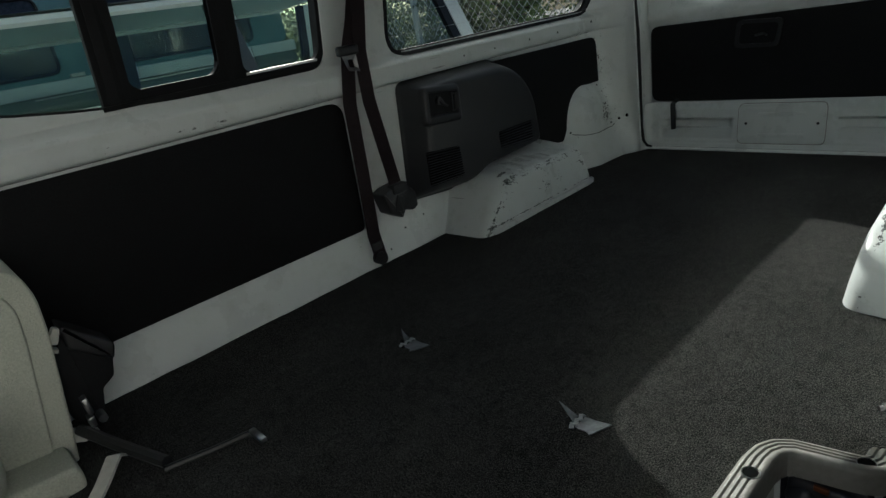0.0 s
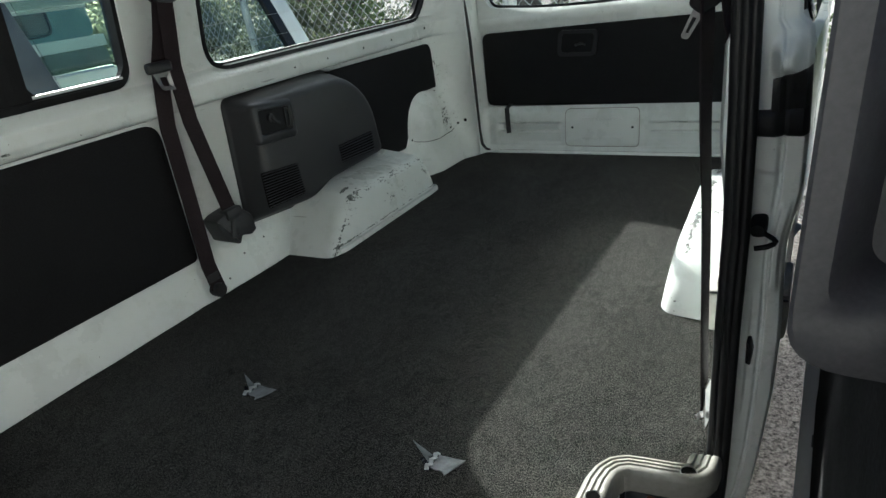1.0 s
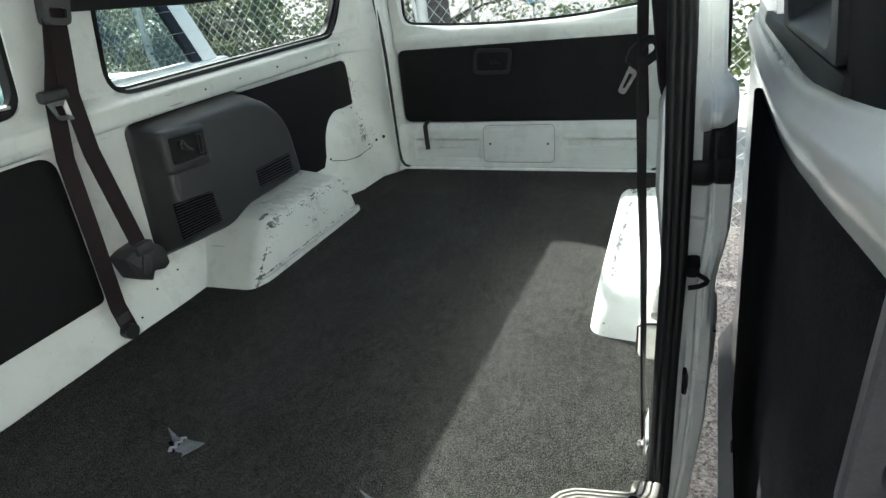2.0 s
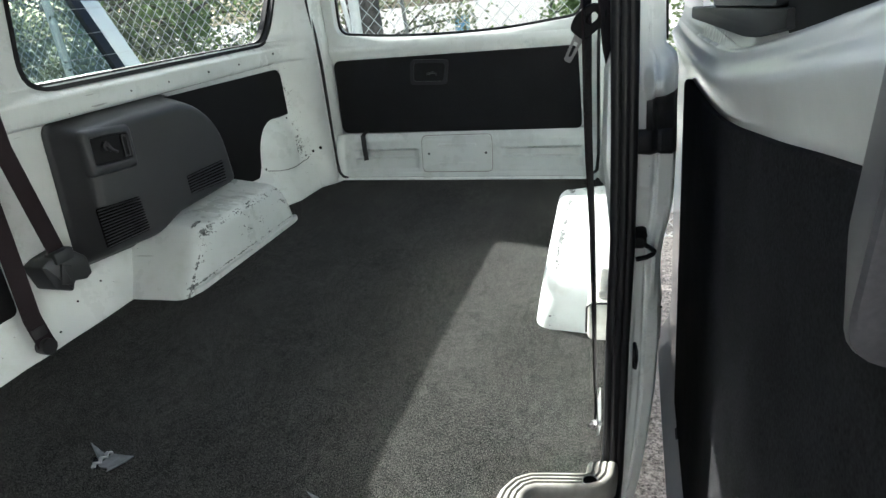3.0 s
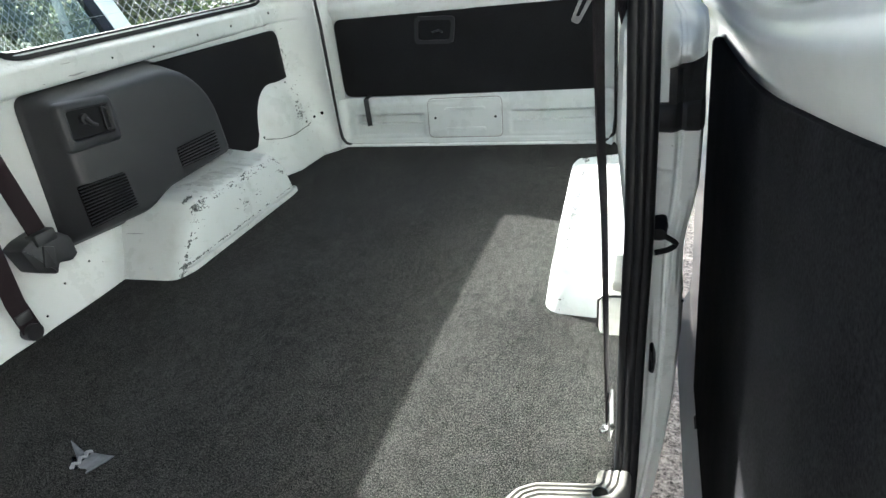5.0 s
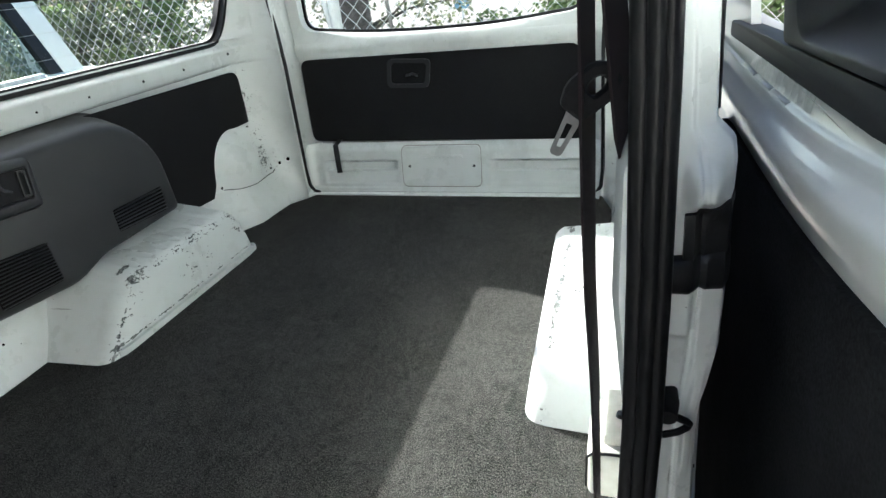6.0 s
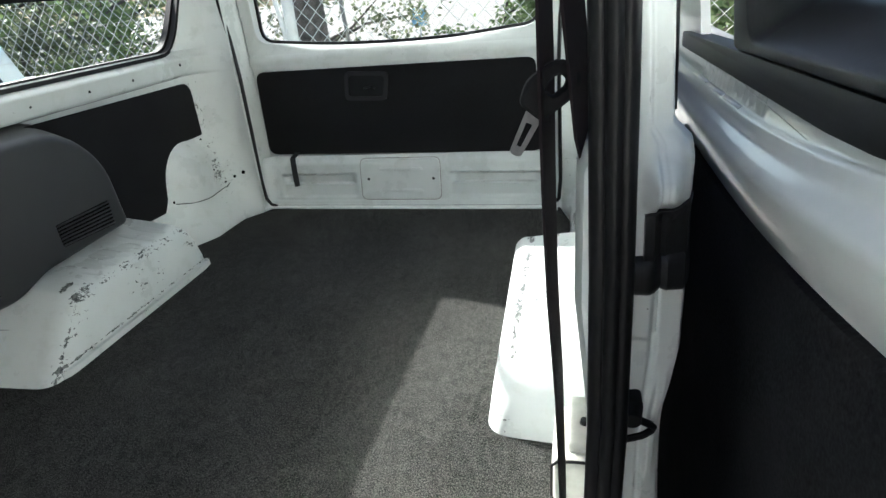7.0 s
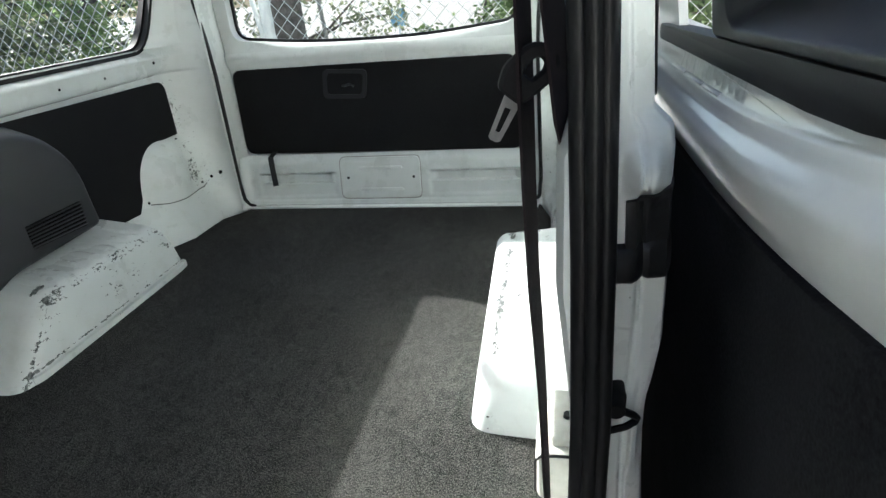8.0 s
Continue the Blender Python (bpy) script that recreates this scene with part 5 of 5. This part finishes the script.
# ---- cut carpet flaps over the old seat anchors ----
def anchor_flap(x, y, turn, big, label):
    root = thing("floor_anchor", (x, y, 0), label, "floor anchor", "anchors in the floor")
    rot = Matrix.Rotation(turn, 4, "Z") @ Matrix.Diagonal((big, big, 1, 1))

    def tri(pts, heights, mat, name, label=""):
        bm = bmesh.new()
        top = [bm.verts.new(rot @ Vector((a, b, h))) for (a, b), h in zip(pts, heights)]
        low = [bm.verts.new(rot @ Vector((a * 0.98, b * 0.98, h - 0.0022))) for (a, b), h in zip(pts, heights)]
        bm.faces.new(top)
        bm.faces.new(low[::-1])
        n = len(pts)
        for k in range(n):
            bm.faces.new((top[k], low[k], low[(k + 1) % n], top[(k + 1) % n]))
        return part(name, bm, mat, root, label, smooth=False)

    tri([(-0.054, 0.019), (-0.004, -0.009), (-0.006, -0.001), (-0.010, -0.001), (-0.006, 0.008)], [0.013, 0.004, 0.005, 0.007, 0.006], FOIL, "flap", "foil-backed carpet flap")
    fan = [(0.004, 0.013), (0.032, 0.015), (0.056, 0.016), (0.050, 0.004), (0.043, -0.008), (0.040, -0.018), (0.038, -0.027), (0.032, -0.020), (0.024, -0.017), (0.014, -0.020), (0.004, -0.017)]
    tri(fan, [0.005, 0.006, 0.009, 0.007, 0.006, 0.007, 0.009, 0.006, 0.005, 0.006, 0.005], FOIL, "flap", "foil-backed carpet flap")
    tri([(-0.026, -0.004), (-0.004, 0.010), (0.012, -0.010), (0.0, -0.024)], [0.0030, 0.0030, 0.0030, 0.0030], LENS_DARK, "slit")
    bm = bmesh.new()
    crumple = [(0.002, -0.025, 0.006), (-0.001, -0.018, 0.009), (0.003, -0.012, 0.006), (0.000, -0.005, 0.010), (0.003, 0.002, 0.007), (0.000, 0.008, 0.010), (0.003, 0.015, 0.006)]
    ribbon(bm, [rot @ Vector(p) for p in crumple], (1, 0, 0), 0.008, 0.003)
    part("bracket", bm, FOIL_BRIGHT, root, "bright crumpled steel bracket")
    return root


FOIL = grainy("crumpled_foil_backing", (0.085, 0.09, 0.10), (0.23, 0.24, 0.26), 60, 0.5, 0.4, 0.004, metal=0.3).m
FOIL_BRIGHT = grainy("crumpled_bare_steel", (0.25, 0.26, 0.27), (0.55, 0.56, 0.58), 90, 0.4, 0.5, 0.004, metal=0.5).m
anchor_flap(-0.239, 0.814, -0.08, 1.04, "silver bracket under a cut carpet flap in the floor")
anchor_flap(0.242, 0.790, 0.0, 1.0, "silver bracket under a cut carpet flap at the sunlight's edge")


# ---- front seat ----
def front_seat():
    root = thing("front_seat", (-0.58, 0.05, 0), "grey cloth front seat seen from behind with a black recliner", "seat")
    off = Vector((0.58, -0.05, 0))
    bm = bmesh.new()
    lean = [(0.02, -0.02), (0.160, -0.02), (0.176, 0.07), (0.191, 0.166), (0.207, 0.27), (0.212, 0.345), (0.200, 0.395), (0.16, 0.42), (0.05, 0.40), (0.03, 0.2)]
    pad = [(0.02, -0.02), (0.118, -0.02), (0.136, 0.07), (0.152, 0.166), (0.170, 0.27), (0.176, 0.335), (0.160, 0.375), (0.12, 0.39), (0.05, 0.37), (0.03, 0.2)]
    slab(bm, rounded(lean, 0.02, 4), lambda y, z, d: Vector((d, y, z)) + off, -0.73, -0.510, 0.007, 3)
    slab(bm, rounded(pad, 0.02, 4), lambda y, z, d: Vector((d, y, z)) + off, -0.53, -0.502, 0.006, 3)
    slab(bm, rounded([(0.02, -0.02), (0.150, -0.02), (0.156, 0.02), (0.150, 0.045), (0.02, 0.06)], 0.01, 3), lambda y, z, d: Vector((d, y, z)) + off, -0.52, -0.405, 0.012, 3)
    part("backrest", bm, SEATCLOTH, root)
    bm = one_box(Vector((-0.73, -0.45, 0.08)) + off, Vector((-0.30, 0.06, 0.22)) + off, 0.05, 3)
    part("cushion", bm, SEATCLOTH, root)
    bm = bmesh.new()
    slab(bm, rounded([(0.185, 0.06), (0.198, 0.04), (0.240, 0.03), (0.256, 0.092), (0.284, 0.108), (0.300, 0.165), (0.225, 0.235), (0.190, 0.19)], 0.006, 3), lambda y, z, d: Vector((d, y, z)) + off, -0.63, -0.565, 0.006, 2)
    recliner = part("recliner", bm, MATT_BLACK, root, "black recliner cover")
    bm = bmesh.new()
    slab(bm, rounded([(0.228, 0.262), (0.307, 0.182), (0.295, 0.147), (0.226, 0.206)], 0.010, 4), lambda y, z, d: Vector((d, y, z)) + off, -0.62, -0.550, 0.008, 3)
    part("recliner_arm", bm, BLACK, recliner)
    bm = bmesh.new()
    slab(bm, rounded([(0.197, 0.236), (0.214, 0.228), (0.227, 0.257), (0.217, 0.264)], 0.003, 2), lambda y, z, d: Vector((d, y, z)) + off, -0.56, -0.543, 0.002, 2)
    slab(bm, rounded([(0.194, 0.219), (0.209, 0.211), (0.212, 0.220), (0.197, 0.228)], 0.002, 2), lambda y, z, d: Vector((d, y, z)) + off, -0.56, -0.543, 0.002, 2)
    part("buckle", bm, CREAM, recliner, "pale metal buckle")
    bm = bmesh.new()
    slab(bm, rounded([(0.208, 0.100), (0.219, 0.102), (0.222, 0.064), (0.212, 0.060)], 0.002, 2), lambda y, z, d: Vector((d, y, z)) + off, -0.57, -0.540, 0.002, 2)
    slab(bm, rounded([(0.206, 0.056), (0.219, 0.058), (0.218, 0.034), (0.206, 0.034)], 0.003, 2), lambda y, z, d: Vector((d, y, z)) + off, -0.57, -0.540, 0.002, 2)
    tube(bm, [Vector((-0.565, 0.231, 0.047)) + off, Vector((-0.536, 0.231, 0.045)) + off], 0.009, 12)
    part("recliner_bolt", bm, STEEL, root, "bright steel bolt")
    bm = bmesh.new()
    slab(bm, rounded([(0.170, 0.058), (0.217, 0.029), (0.186, 0.024), (0.164, 0.036)], 0.003, 2), lambda y, z, d: Vector((d, y, z)) + off, -0.545, -0.518, 0.003, 2)
    part("hinge_plate", bm, CREAM, root, "pale painted hinge plate")
    bm = bmesh.new()
    tube(bm, [Vector((-0.52, 0.185, 0.055)) + off, Vector((-0.42, 0.225, 0.035)) + off, Vector((-0.305, 0.27, 0.02)) + off], 0.012, 8)
    part("slide_rail", bm, BLACK, root)
    bm = bmesh.new()
    tube(bm, [Vector((-0.30, 0.262, 0.012)) + off, Vector((-0.270, 0.35, 0.012)) + off, Vector((-0.254, 0.415, 0.012)) + off], 0.006, 8)
    part("floor_rail", bm, BLACK, root)
    bm = one_box(Vector((-0.258, 0.410, 0.008)) + off, Vector((-0.205, 0.424, 0.018)) + off, 0.003)
    part("rail_end", bm, STEEL, root)
    bm = bmesh.new()
    ribbon(bm, [Vector((-0.30, 0.125, 0.008)) + off, Vector((-0.335, 0.170, 0.030)) + off, Vector((-0.375, 0.205, 0.045)) + off, Vector((-0.405, 0.222, 0.022)) + off], (0.75, 0.65, 0), 0.026, 0.006)
    part("cloth_strap", bm, CREAM, root, "pale fabric strap")
    return root


front_seat()

# ---- outside ----
GROUND = -0.62
bm = bmesh.new()
sheet(bm, steps(-60, 60, 30), steps(-60, 60, 30), lambda x, y: (x, y, GROUND))
tagged(part("ground", bm, ASPHALT, None), "gritty grey asphalt yard under the van", "ground", kind="structure")


bm = bmesh.new()
sheet(bm, steps(-1.2, 40, 20), steps(3.75, 55, 12), lambda x, y: (x, y, GROUND + 0.006))
tagged(part("pavement", bm, CONCRETE, None), "pale sunlit concrete yard beyond the fence", "pavement", kind="structure")


def tyre(x, y):
    bm = tube(bmesh.new(), [(x - 0.09, y, GROUND + 0.31), (x + 0.09, y, GROUND + 0.31)], 0.31, 24)
    return bm


for sx in (-0.60, 0.60):
    tagged(part("van_wheel", tyre(sx, 1.72), RUBBER, None), "black tyre of the van standing on asphalt", "wheel")


def fence():
    """Chain-link fence on galvanised posts behind the van."""
    root = thing("chain_link_fence", (0, 3.45, GROUND), "galvanised chain-link fence with steel posts behind the van", "fence")
    slope = -0.13

    def at(x, z):
        return Vector((x, slope * x, z))

    bm = bmesh.new()
    pitch = 0.0415
    zig = 0.0022
    H = 2.0
    wires = 172
    x0 = -4.4
    rows = int(H / pitch)
    for w in range(wires):
        base = x0 + w * pitch
        pts = []
        for k in range(rows):
            x = base + (pitch / 2 if (k + w) % 2 else -pitch / 2) * 1.02
            pts.append(at(x, 0.03 + k * pitch) + Vector((0, zig if k % 2 else -zig, 0)))
        tube(bm, pts, 0.0021, 4)
    part("wire_mesh", bm, GALV, root)["kind"] = "stuff"
    for x in (-3.5, -0.87, 2.1):
        bm = tube(bmesh.new(), [at(x, 0) + Vector((0, 0.05, 0)), at(x, 2.1) + Vector((0, 0.05, 0))], 0.030, 14)
        part("post", bm, GALV, root)
    bm = tube(bmesh.new(), [at(-1.02, 1.9) + Vector((0, 0.04, 0)), at(-0.82, 0.6) + Vector((0, 0.04, 0))], 0.014, 8)
    part("brace", bm, GALV, root)
    bm = tube(bmesh.new(), [at(-0.60, 1.9) + Vector((0, 0.04, 0)), at(-0.49, 0.5) + Vector((0, 0.04, 0))], 0.011, 8)
    part("brace", bm, TRIM, root)
    for z in (0.03, 1.98):
        bm = tube(bmesh.new(), [at(-4.4, z), at(2.8, z)], 0.004, 5)
        part("line_wire", bm, GALV, root)
    return root


fence()


def tree(x, y, height, girth, crown, leaves, seed, mat, label, leaf=0.05, low=0.25):
    """A tree or bush: tapered trunk with limbs, and a crown of separate leaves on twigs."""
    rnd = random.Random(seed)
    root = thing("tree" if girth > 0.05 else "bush", (x, y, GROUND), label, "tree" if girth > 0.05 else "bush")
    bm = bmesh.new()
    trunk = [(0.03 * math.sin(k * 1.3 + seed), 0.03 * math.cos(k * 1.7), height * 0.75 * k / 6) for k in range(7)]
    tube(bm, trunk, [girth * (1.15 - 0.13 * k) for k in range(7)], 10)
    tips = []
    for k in range(11):
        a = rnd.uniform(0, math.tau)
        z = height * rnd.uniform(low, 0.75)
        reach = crown * rnd.uniform(0.5, 1.0)
        tip = (math.cos(a) * reach, math.sin(a) * reach, z + reach * rnd.uniform(0.1, 0.7))
        mid = (tip[0] * 0.45, tip[1] * 0.45, z + reach * 0.18)
        tube(bm, [(0, 0, z), mid, tip], [girth * 0.4, girth * 0.22, girth * 0.06], 6)
        tips += [tip, mid, tip]
    part("trunk", bm, BARK, root)
    verts, faces = [], []
    clumps = []
    for tip in tips:
        for _ in range(4):
            clumps.append([c + rnd.gauss(0, crown * 0.20) for c in tip])
    for k in range(leaves):
        c = clumps[rnd.randrange(len(clumps))]
        p = Vector([a + rnd.gauss(0, crown * 0.085) for a in c])
        if p.z < 0.05:
            continue
        d = Vector((rnd.gauss(0, 1), rnd.gauss(0, 1), rnd.gauss(0, 0.6))).normalized()
        s = d.orthogonal().normalized() * leaf * rnd.uniform(0.25, 0.42)
        d = d * leaf * rnd.uniform(0.7, 1.3)
        i = len(verts)
        verts += [p, p + d * 0.5 + s, p + d, p + d * 0.5 - s]
        faces.append((i, i + 1, i + 2, i + 3))
    me = bpy.data.meshes.new("crown")
    me.from_pydata([tuple(v) for v in verts], [], faces)
    me.materials.append(mat)
    ob = new("crown", me)
    ob.parent = root
    ob["kind"] = "stuff"
    return root


tree(-1.49, 5.2, 6.0, 0.17, 1.6, 2500, 3, LEAF, "tall tree with rough grey bark behind the fence", 0.05, 0.45)
tree(-2.9, 4.7, 1.9, 0.04, 0.8, 9000, 5, LEAF_BRIGHT, "yellow-green bush behind the chain-link fence", 0.042, 0.08)
tree(-3.6, 5.6, 3.0, 0.05, 1.3, 9000, 7, LEAF, "sparse olive tree behind the chain-link fence", 0.042, 0.15)
tree(-1.6, 5.6, 3.0, 0.05, 0.9, 5000, 8, LEAF, "sparse olive tree behind the chain-link fence", 0.042, 0.15)
tree(-4.6, 5.2, 2.4, 0.05, 1.3, 8000, 19, LEAF, "dense olive bush behind the chain-link fence", 0.05, 0.05)
tree(0.08, 5.1, 1.7, 0.03, 0.5, 8000, 31, LEAF_BRIGHT, "dense green bush behind the chain-link fence", 0.04, 0.1)
tree(-1.1, 6.2, 0.82, 0.03, 0.40, 2600, 9, LEAF, "low olive bush behind the chain-link fence", 0.04, 0.1)
tree(1.6, 5.2, 2.2, 0.04, 0.9, 16000, 11, LEAF_BRIGHT, "dense bright green bush behind the chain-link fence", 0.042, 0.08)
tree(1.35, 4.35, 2.6, 0.04, 0.75, 14000, 41, LEAF_BRIGHT, "dense bright green bush behind the chain-link fence", 0.042, 0.06)
tree(-5.6, 3.6, 2.4, 0.04, 1.2, 9000, 15, LEAF, "dense olive bush beyond the parked wagon", 0.07, 0.05)
tree(-3.4, 4.35, 1.5, 0.03, 0.7, 9000, 23, LEAF, "low olive bush behind the chain-link fence", 0.045, 0.05)
tree(-4.9, 4.3, 1.7, 0.03, 0.8, 9000, 24, LEAF, "low olive bush behind the chain-link fence", 0.045, 0.05)
tree(-6.0, 7.2, 4.0, 0.10, 1.7, 9000, 13, LEAF, "sparse olive tree behind the chain-link fence", 0.07, 0.2)


def yard_sign():
    root = thing("sign", (-3.5, 16.0, GROUND), "faded blue sign board on a pale steel post", "sign")
    part("post", tube(bmesh.new(), [(0, 0.04, 0), (0, 0.04, 0.72)], 0.03, 10), GALV, root)
    part("board", one_box((-0.19, -0.012, 0.27), (0.19, 0.008, 0.69), 0.008), SIGN_BLUE, root)
    return root


yard_sign()


# ---- unseen white walls added to bounce sunlight onto the door and its pillar ----
bm = one_box((3.3, -2.6, GROUND), (3.55, 2.4, GROUND + 3.6), 0.02)
box(bm, (-7.0, -2.6, GROUND), (3.3, -2.35, GROUND + 3.3), 0.02)
tagged(part("outer_wall", bm, BOUNCE_WHITE, None), "unseen white wall added to bounce sunlight at the open side door", "wall", kind="structure")
# ---- yard wall beyond the wagon ----
bm = one_box((-7.0, -9.0, GROUND), (-6.75, 3.4, GROUND + 2.7), 0.02)
tagged(part("outer_wall", bm, RENDER_WALL, None), "pale rendered yard wall beyond the parked wagon", "wall", kind="structure")


# ---- the neighbouring wagon ----
def wagon():
    root = thing("parked_wagon", (-2.05, 0.4, GROUND), "pale parked station wagon with green tinted windows", "car")
    off = Vector((2.05, -0.4, -GROUND))
    X0, X1 = -2.75, -1.32

    def body_box(lo, hi, bev, mat, name, label="", parent=root):
        return part(name, one_box(Vector(lo) + off, Vector(hi) + off, bev, 3), mat, parent, label)

    bm = bmesh.new()
    side = rounded([(-2.0, -0.40), (2.48, -0.40), (2.55, 0.1), (2.46, 0.56), (-2.0, 0.56)], 0.06, 4)
    for x in (X0, X1 - 0.05):
        slab(bm, side, lambda y, z, d: Vector((x + d, y, z)) + off, 0.0, 0.05, 0.015, 2)
    box(bm, Vector((X0 + 0.05, 2.40, -0.40)) + off, Vector((X1 - 0.05, 2.54, 0.50)) + off, 0.02)
    box(bm, Vector((X0 + 0.05, -2.0, -0.40)) + off, Vector((X1 - 0.05, 2.45, -0.25)) + off)
    part("body", bm, VANPAINT, root)
    bm = bmesh.new()
    sheet(bm, steps(X0 + 0.14, X1 - 0.14, 8), steps(-0.6, 2.14, 8), lambda x, y: Vector((x, y, 0.885 + 0.02 * math.cos((x + 2.035) * 2))) + off)
    sheet(bm, steps(X0 + 0.14, X1 - 0.14, 8), steps(-0.6, 2.14, 8), lambda x, y: Vector((x, y, 0.905 + 0.02 * math.cos((x + 2.035) * 2))) + off)
    part("roof", bm, VANPAINT, root)
    for x, lean in ((X1 - 0.02, -0.12), (X0 + 0.02, 0.12)):
        def glass_put(y, z, d, x=x, lean=lean):
            return Vector((x + lean * (z - 0.55) / 0.33 + d, y, z)) + off
        bm = bmesh.new()
        slab(bm, [(2.285, 0.55), (2.375, 0.55), (2.330, 0.90), (2.245, 0.90)], glass_put, -0.02, 0.012, 0.003, 1)
        part("rear_pillar", bm, VANPAINT, root, "pale rear pillar")
        bm = bmesh.new()
        slab(bm, [(2.235, 0.55), (2.285, 0.55), (2.245, 0.90), (2.200, 0.90)], glass_put, -0.02, 0.008)
        part("pillar_trim", bm, RUBBER, root)
        for a, b in ((-0.5, 1.11), (1.22, 2.24)):
            bm = bmesh.new()
            slab(bm, [(a, 0.555), (b, 0.555), (b - (0.04 if b > 2 else 0), 0.885), (a, 0.885)], glass_put, -0.006, -0.002)
            pane = part("window_pane", bm, WAGON_GLASS, root)
            pane.visible_shadow = False
        bm = bmesh.new()
        slab(bm, rounded([(1.105, 0.55), (1.222, 0.55), (1.205, 0.90), (1.12, 0.90)], 0.004, 2), glass_put, -0.03, -0.007, 0.003, 1)
        part("pillar", bm, SLATE, root, "slate grey middle pillar")
        bm = bmesh.new()
        tube(bm, [glass_put(-0.6, 0.560, 0.008), glass_put(2.2, 0.560, 0.008)], 0.012, 6)
        part("waist_strip", bm, STEEL, root, "bright waist strip")
        bm = bmesh.new()
        tube(bm, [glass_put(-0.6, 0.89, 0.0), glass_put(2.1, 0.89, 0.0)], 0.016, 6)
        part("roof_rail", bm, VANPAINT, root)
    body_box((X0 + 0.1, 0.2, -0.2), (X1 - 0.1, 2.3, 0.36), 0.03, BLUE, "load_cover")
    bm = bmesh.new()
    slab(bm, rounded([(-2.02, 0.53), (-0.62, 0.56), (-0.62, 0.60), (-2.02, 0.56)], 0.01, 2), lambda y, z, d: Vector((X0 + d, y, z)) + off, 0.06, X1 - X0 - 0.06)
    part("bonnet", bm, VANPAINT, root)
    bm = bmesh.new()
    slab(bm, [(-0.70, 0.585), (-0.68, 0.575), (-0.58, 0.89), (-0.60, 0.90)], lambda y, z, d: Vector((X0 + d, y, z)) + off, 0.16, X1 - X0 - 0.16)
    part("windscreen", bm, WAGON_GLASS, root)
    for y in (-1.2, 1.55):
        for x in (X0 + 0.12, X1 - 0.12):
            part("wheel", tube(bmesh.new(), [Vector((x - 0.09, y, GROUND + 0.3)) + off, Vector((x + 0.09, y, GROUND + 0.3)) + off], 0.30, 20), RUBBER, root)
    return root


wagon()


# ---- van parked beyond the wagon ----
def far_van():
    root = thing("parked_van", (-4.2, 0.0, GROUND), "blue-green parked van with a white waist band", "van")
    off = Vector((4.2, 0.0, -GROUND))
    X = -3.70

    def put(y, z, d):
        return Vector((X + d - 0.05 * max(z - 0.7, 0), y, z)) + off

    def panel(name, pts, r, lo, hi, mat, label=""):
        bm = slab(bmesh.new(), rounded(pts, r, 4), put, lo, hi, 0.006, 2)
        return part(name, bm, mat, root, label)

    panel("lower_body", rect(-3.6, 2.78, -0.40, 0.655), 0.05, -1.1, 0.0, SLATE_GREEN)
    panel("waist_band", rect(-3.6, 2.78, 0.655, 0.733), 0.01, -1.08, 0.02, VANPAINT, "white waist band")
    panel("upper_body", rect(-3.6, 2.74, 0.733, 1.42), 0.06, -1.08, -0.01, BLUE)
    for a, b in ((-1.9, -0.3), (-0.1, 1.1), (1.3, 2.45)):
        panel("window", rect(a, b, 0.775, 1.22), 0.06, -0.012, -0.004, LENS_DARK, "dark side window")
        loop = rounded(rect(a, b, 0.775, 1.22), 0.06, 5)
        bm = tube(bmesh.new(), [put(y, z, 0.0) for y, z in loop], 0.010, 6, closed=True)
        part("window_seal", bm, RUBBER, root)
    bm = slab(bmesh.new(), rect(0.9, 2.25, 0.636, 0.646), put, 0.0, 0.010, 0.002, 1)
    part("trim_strip", bm, STEEL, root, "bright trim strip")
    for y in (-0.25, 1.18):
        bm = slab(bmesh.new(), rounded(rect(y - 0.04, y + 0.04, 0.735, 0.760), 0.006, 3), put, -0.01, 0.035, 0.005, 2)
        part("door_pull", bm, CREAM, root, "cream door handle")
    for y in (-2.6, 2.0):
        part("wheel", tube(bmesh.new(), [Vector((X - 0.22, y, GROUND + 0.3)) + off, Vector((X - 0.02, y, GROUND + 0.3)) + off], 0.30, 20), RUBBER, root)
    return root


SLATE_GREEN = grainy("slate_green_paint", (0.10, 0.135, 0.115), (0.14, 0.175, 0.15), 7, 0.35).m
far_van()
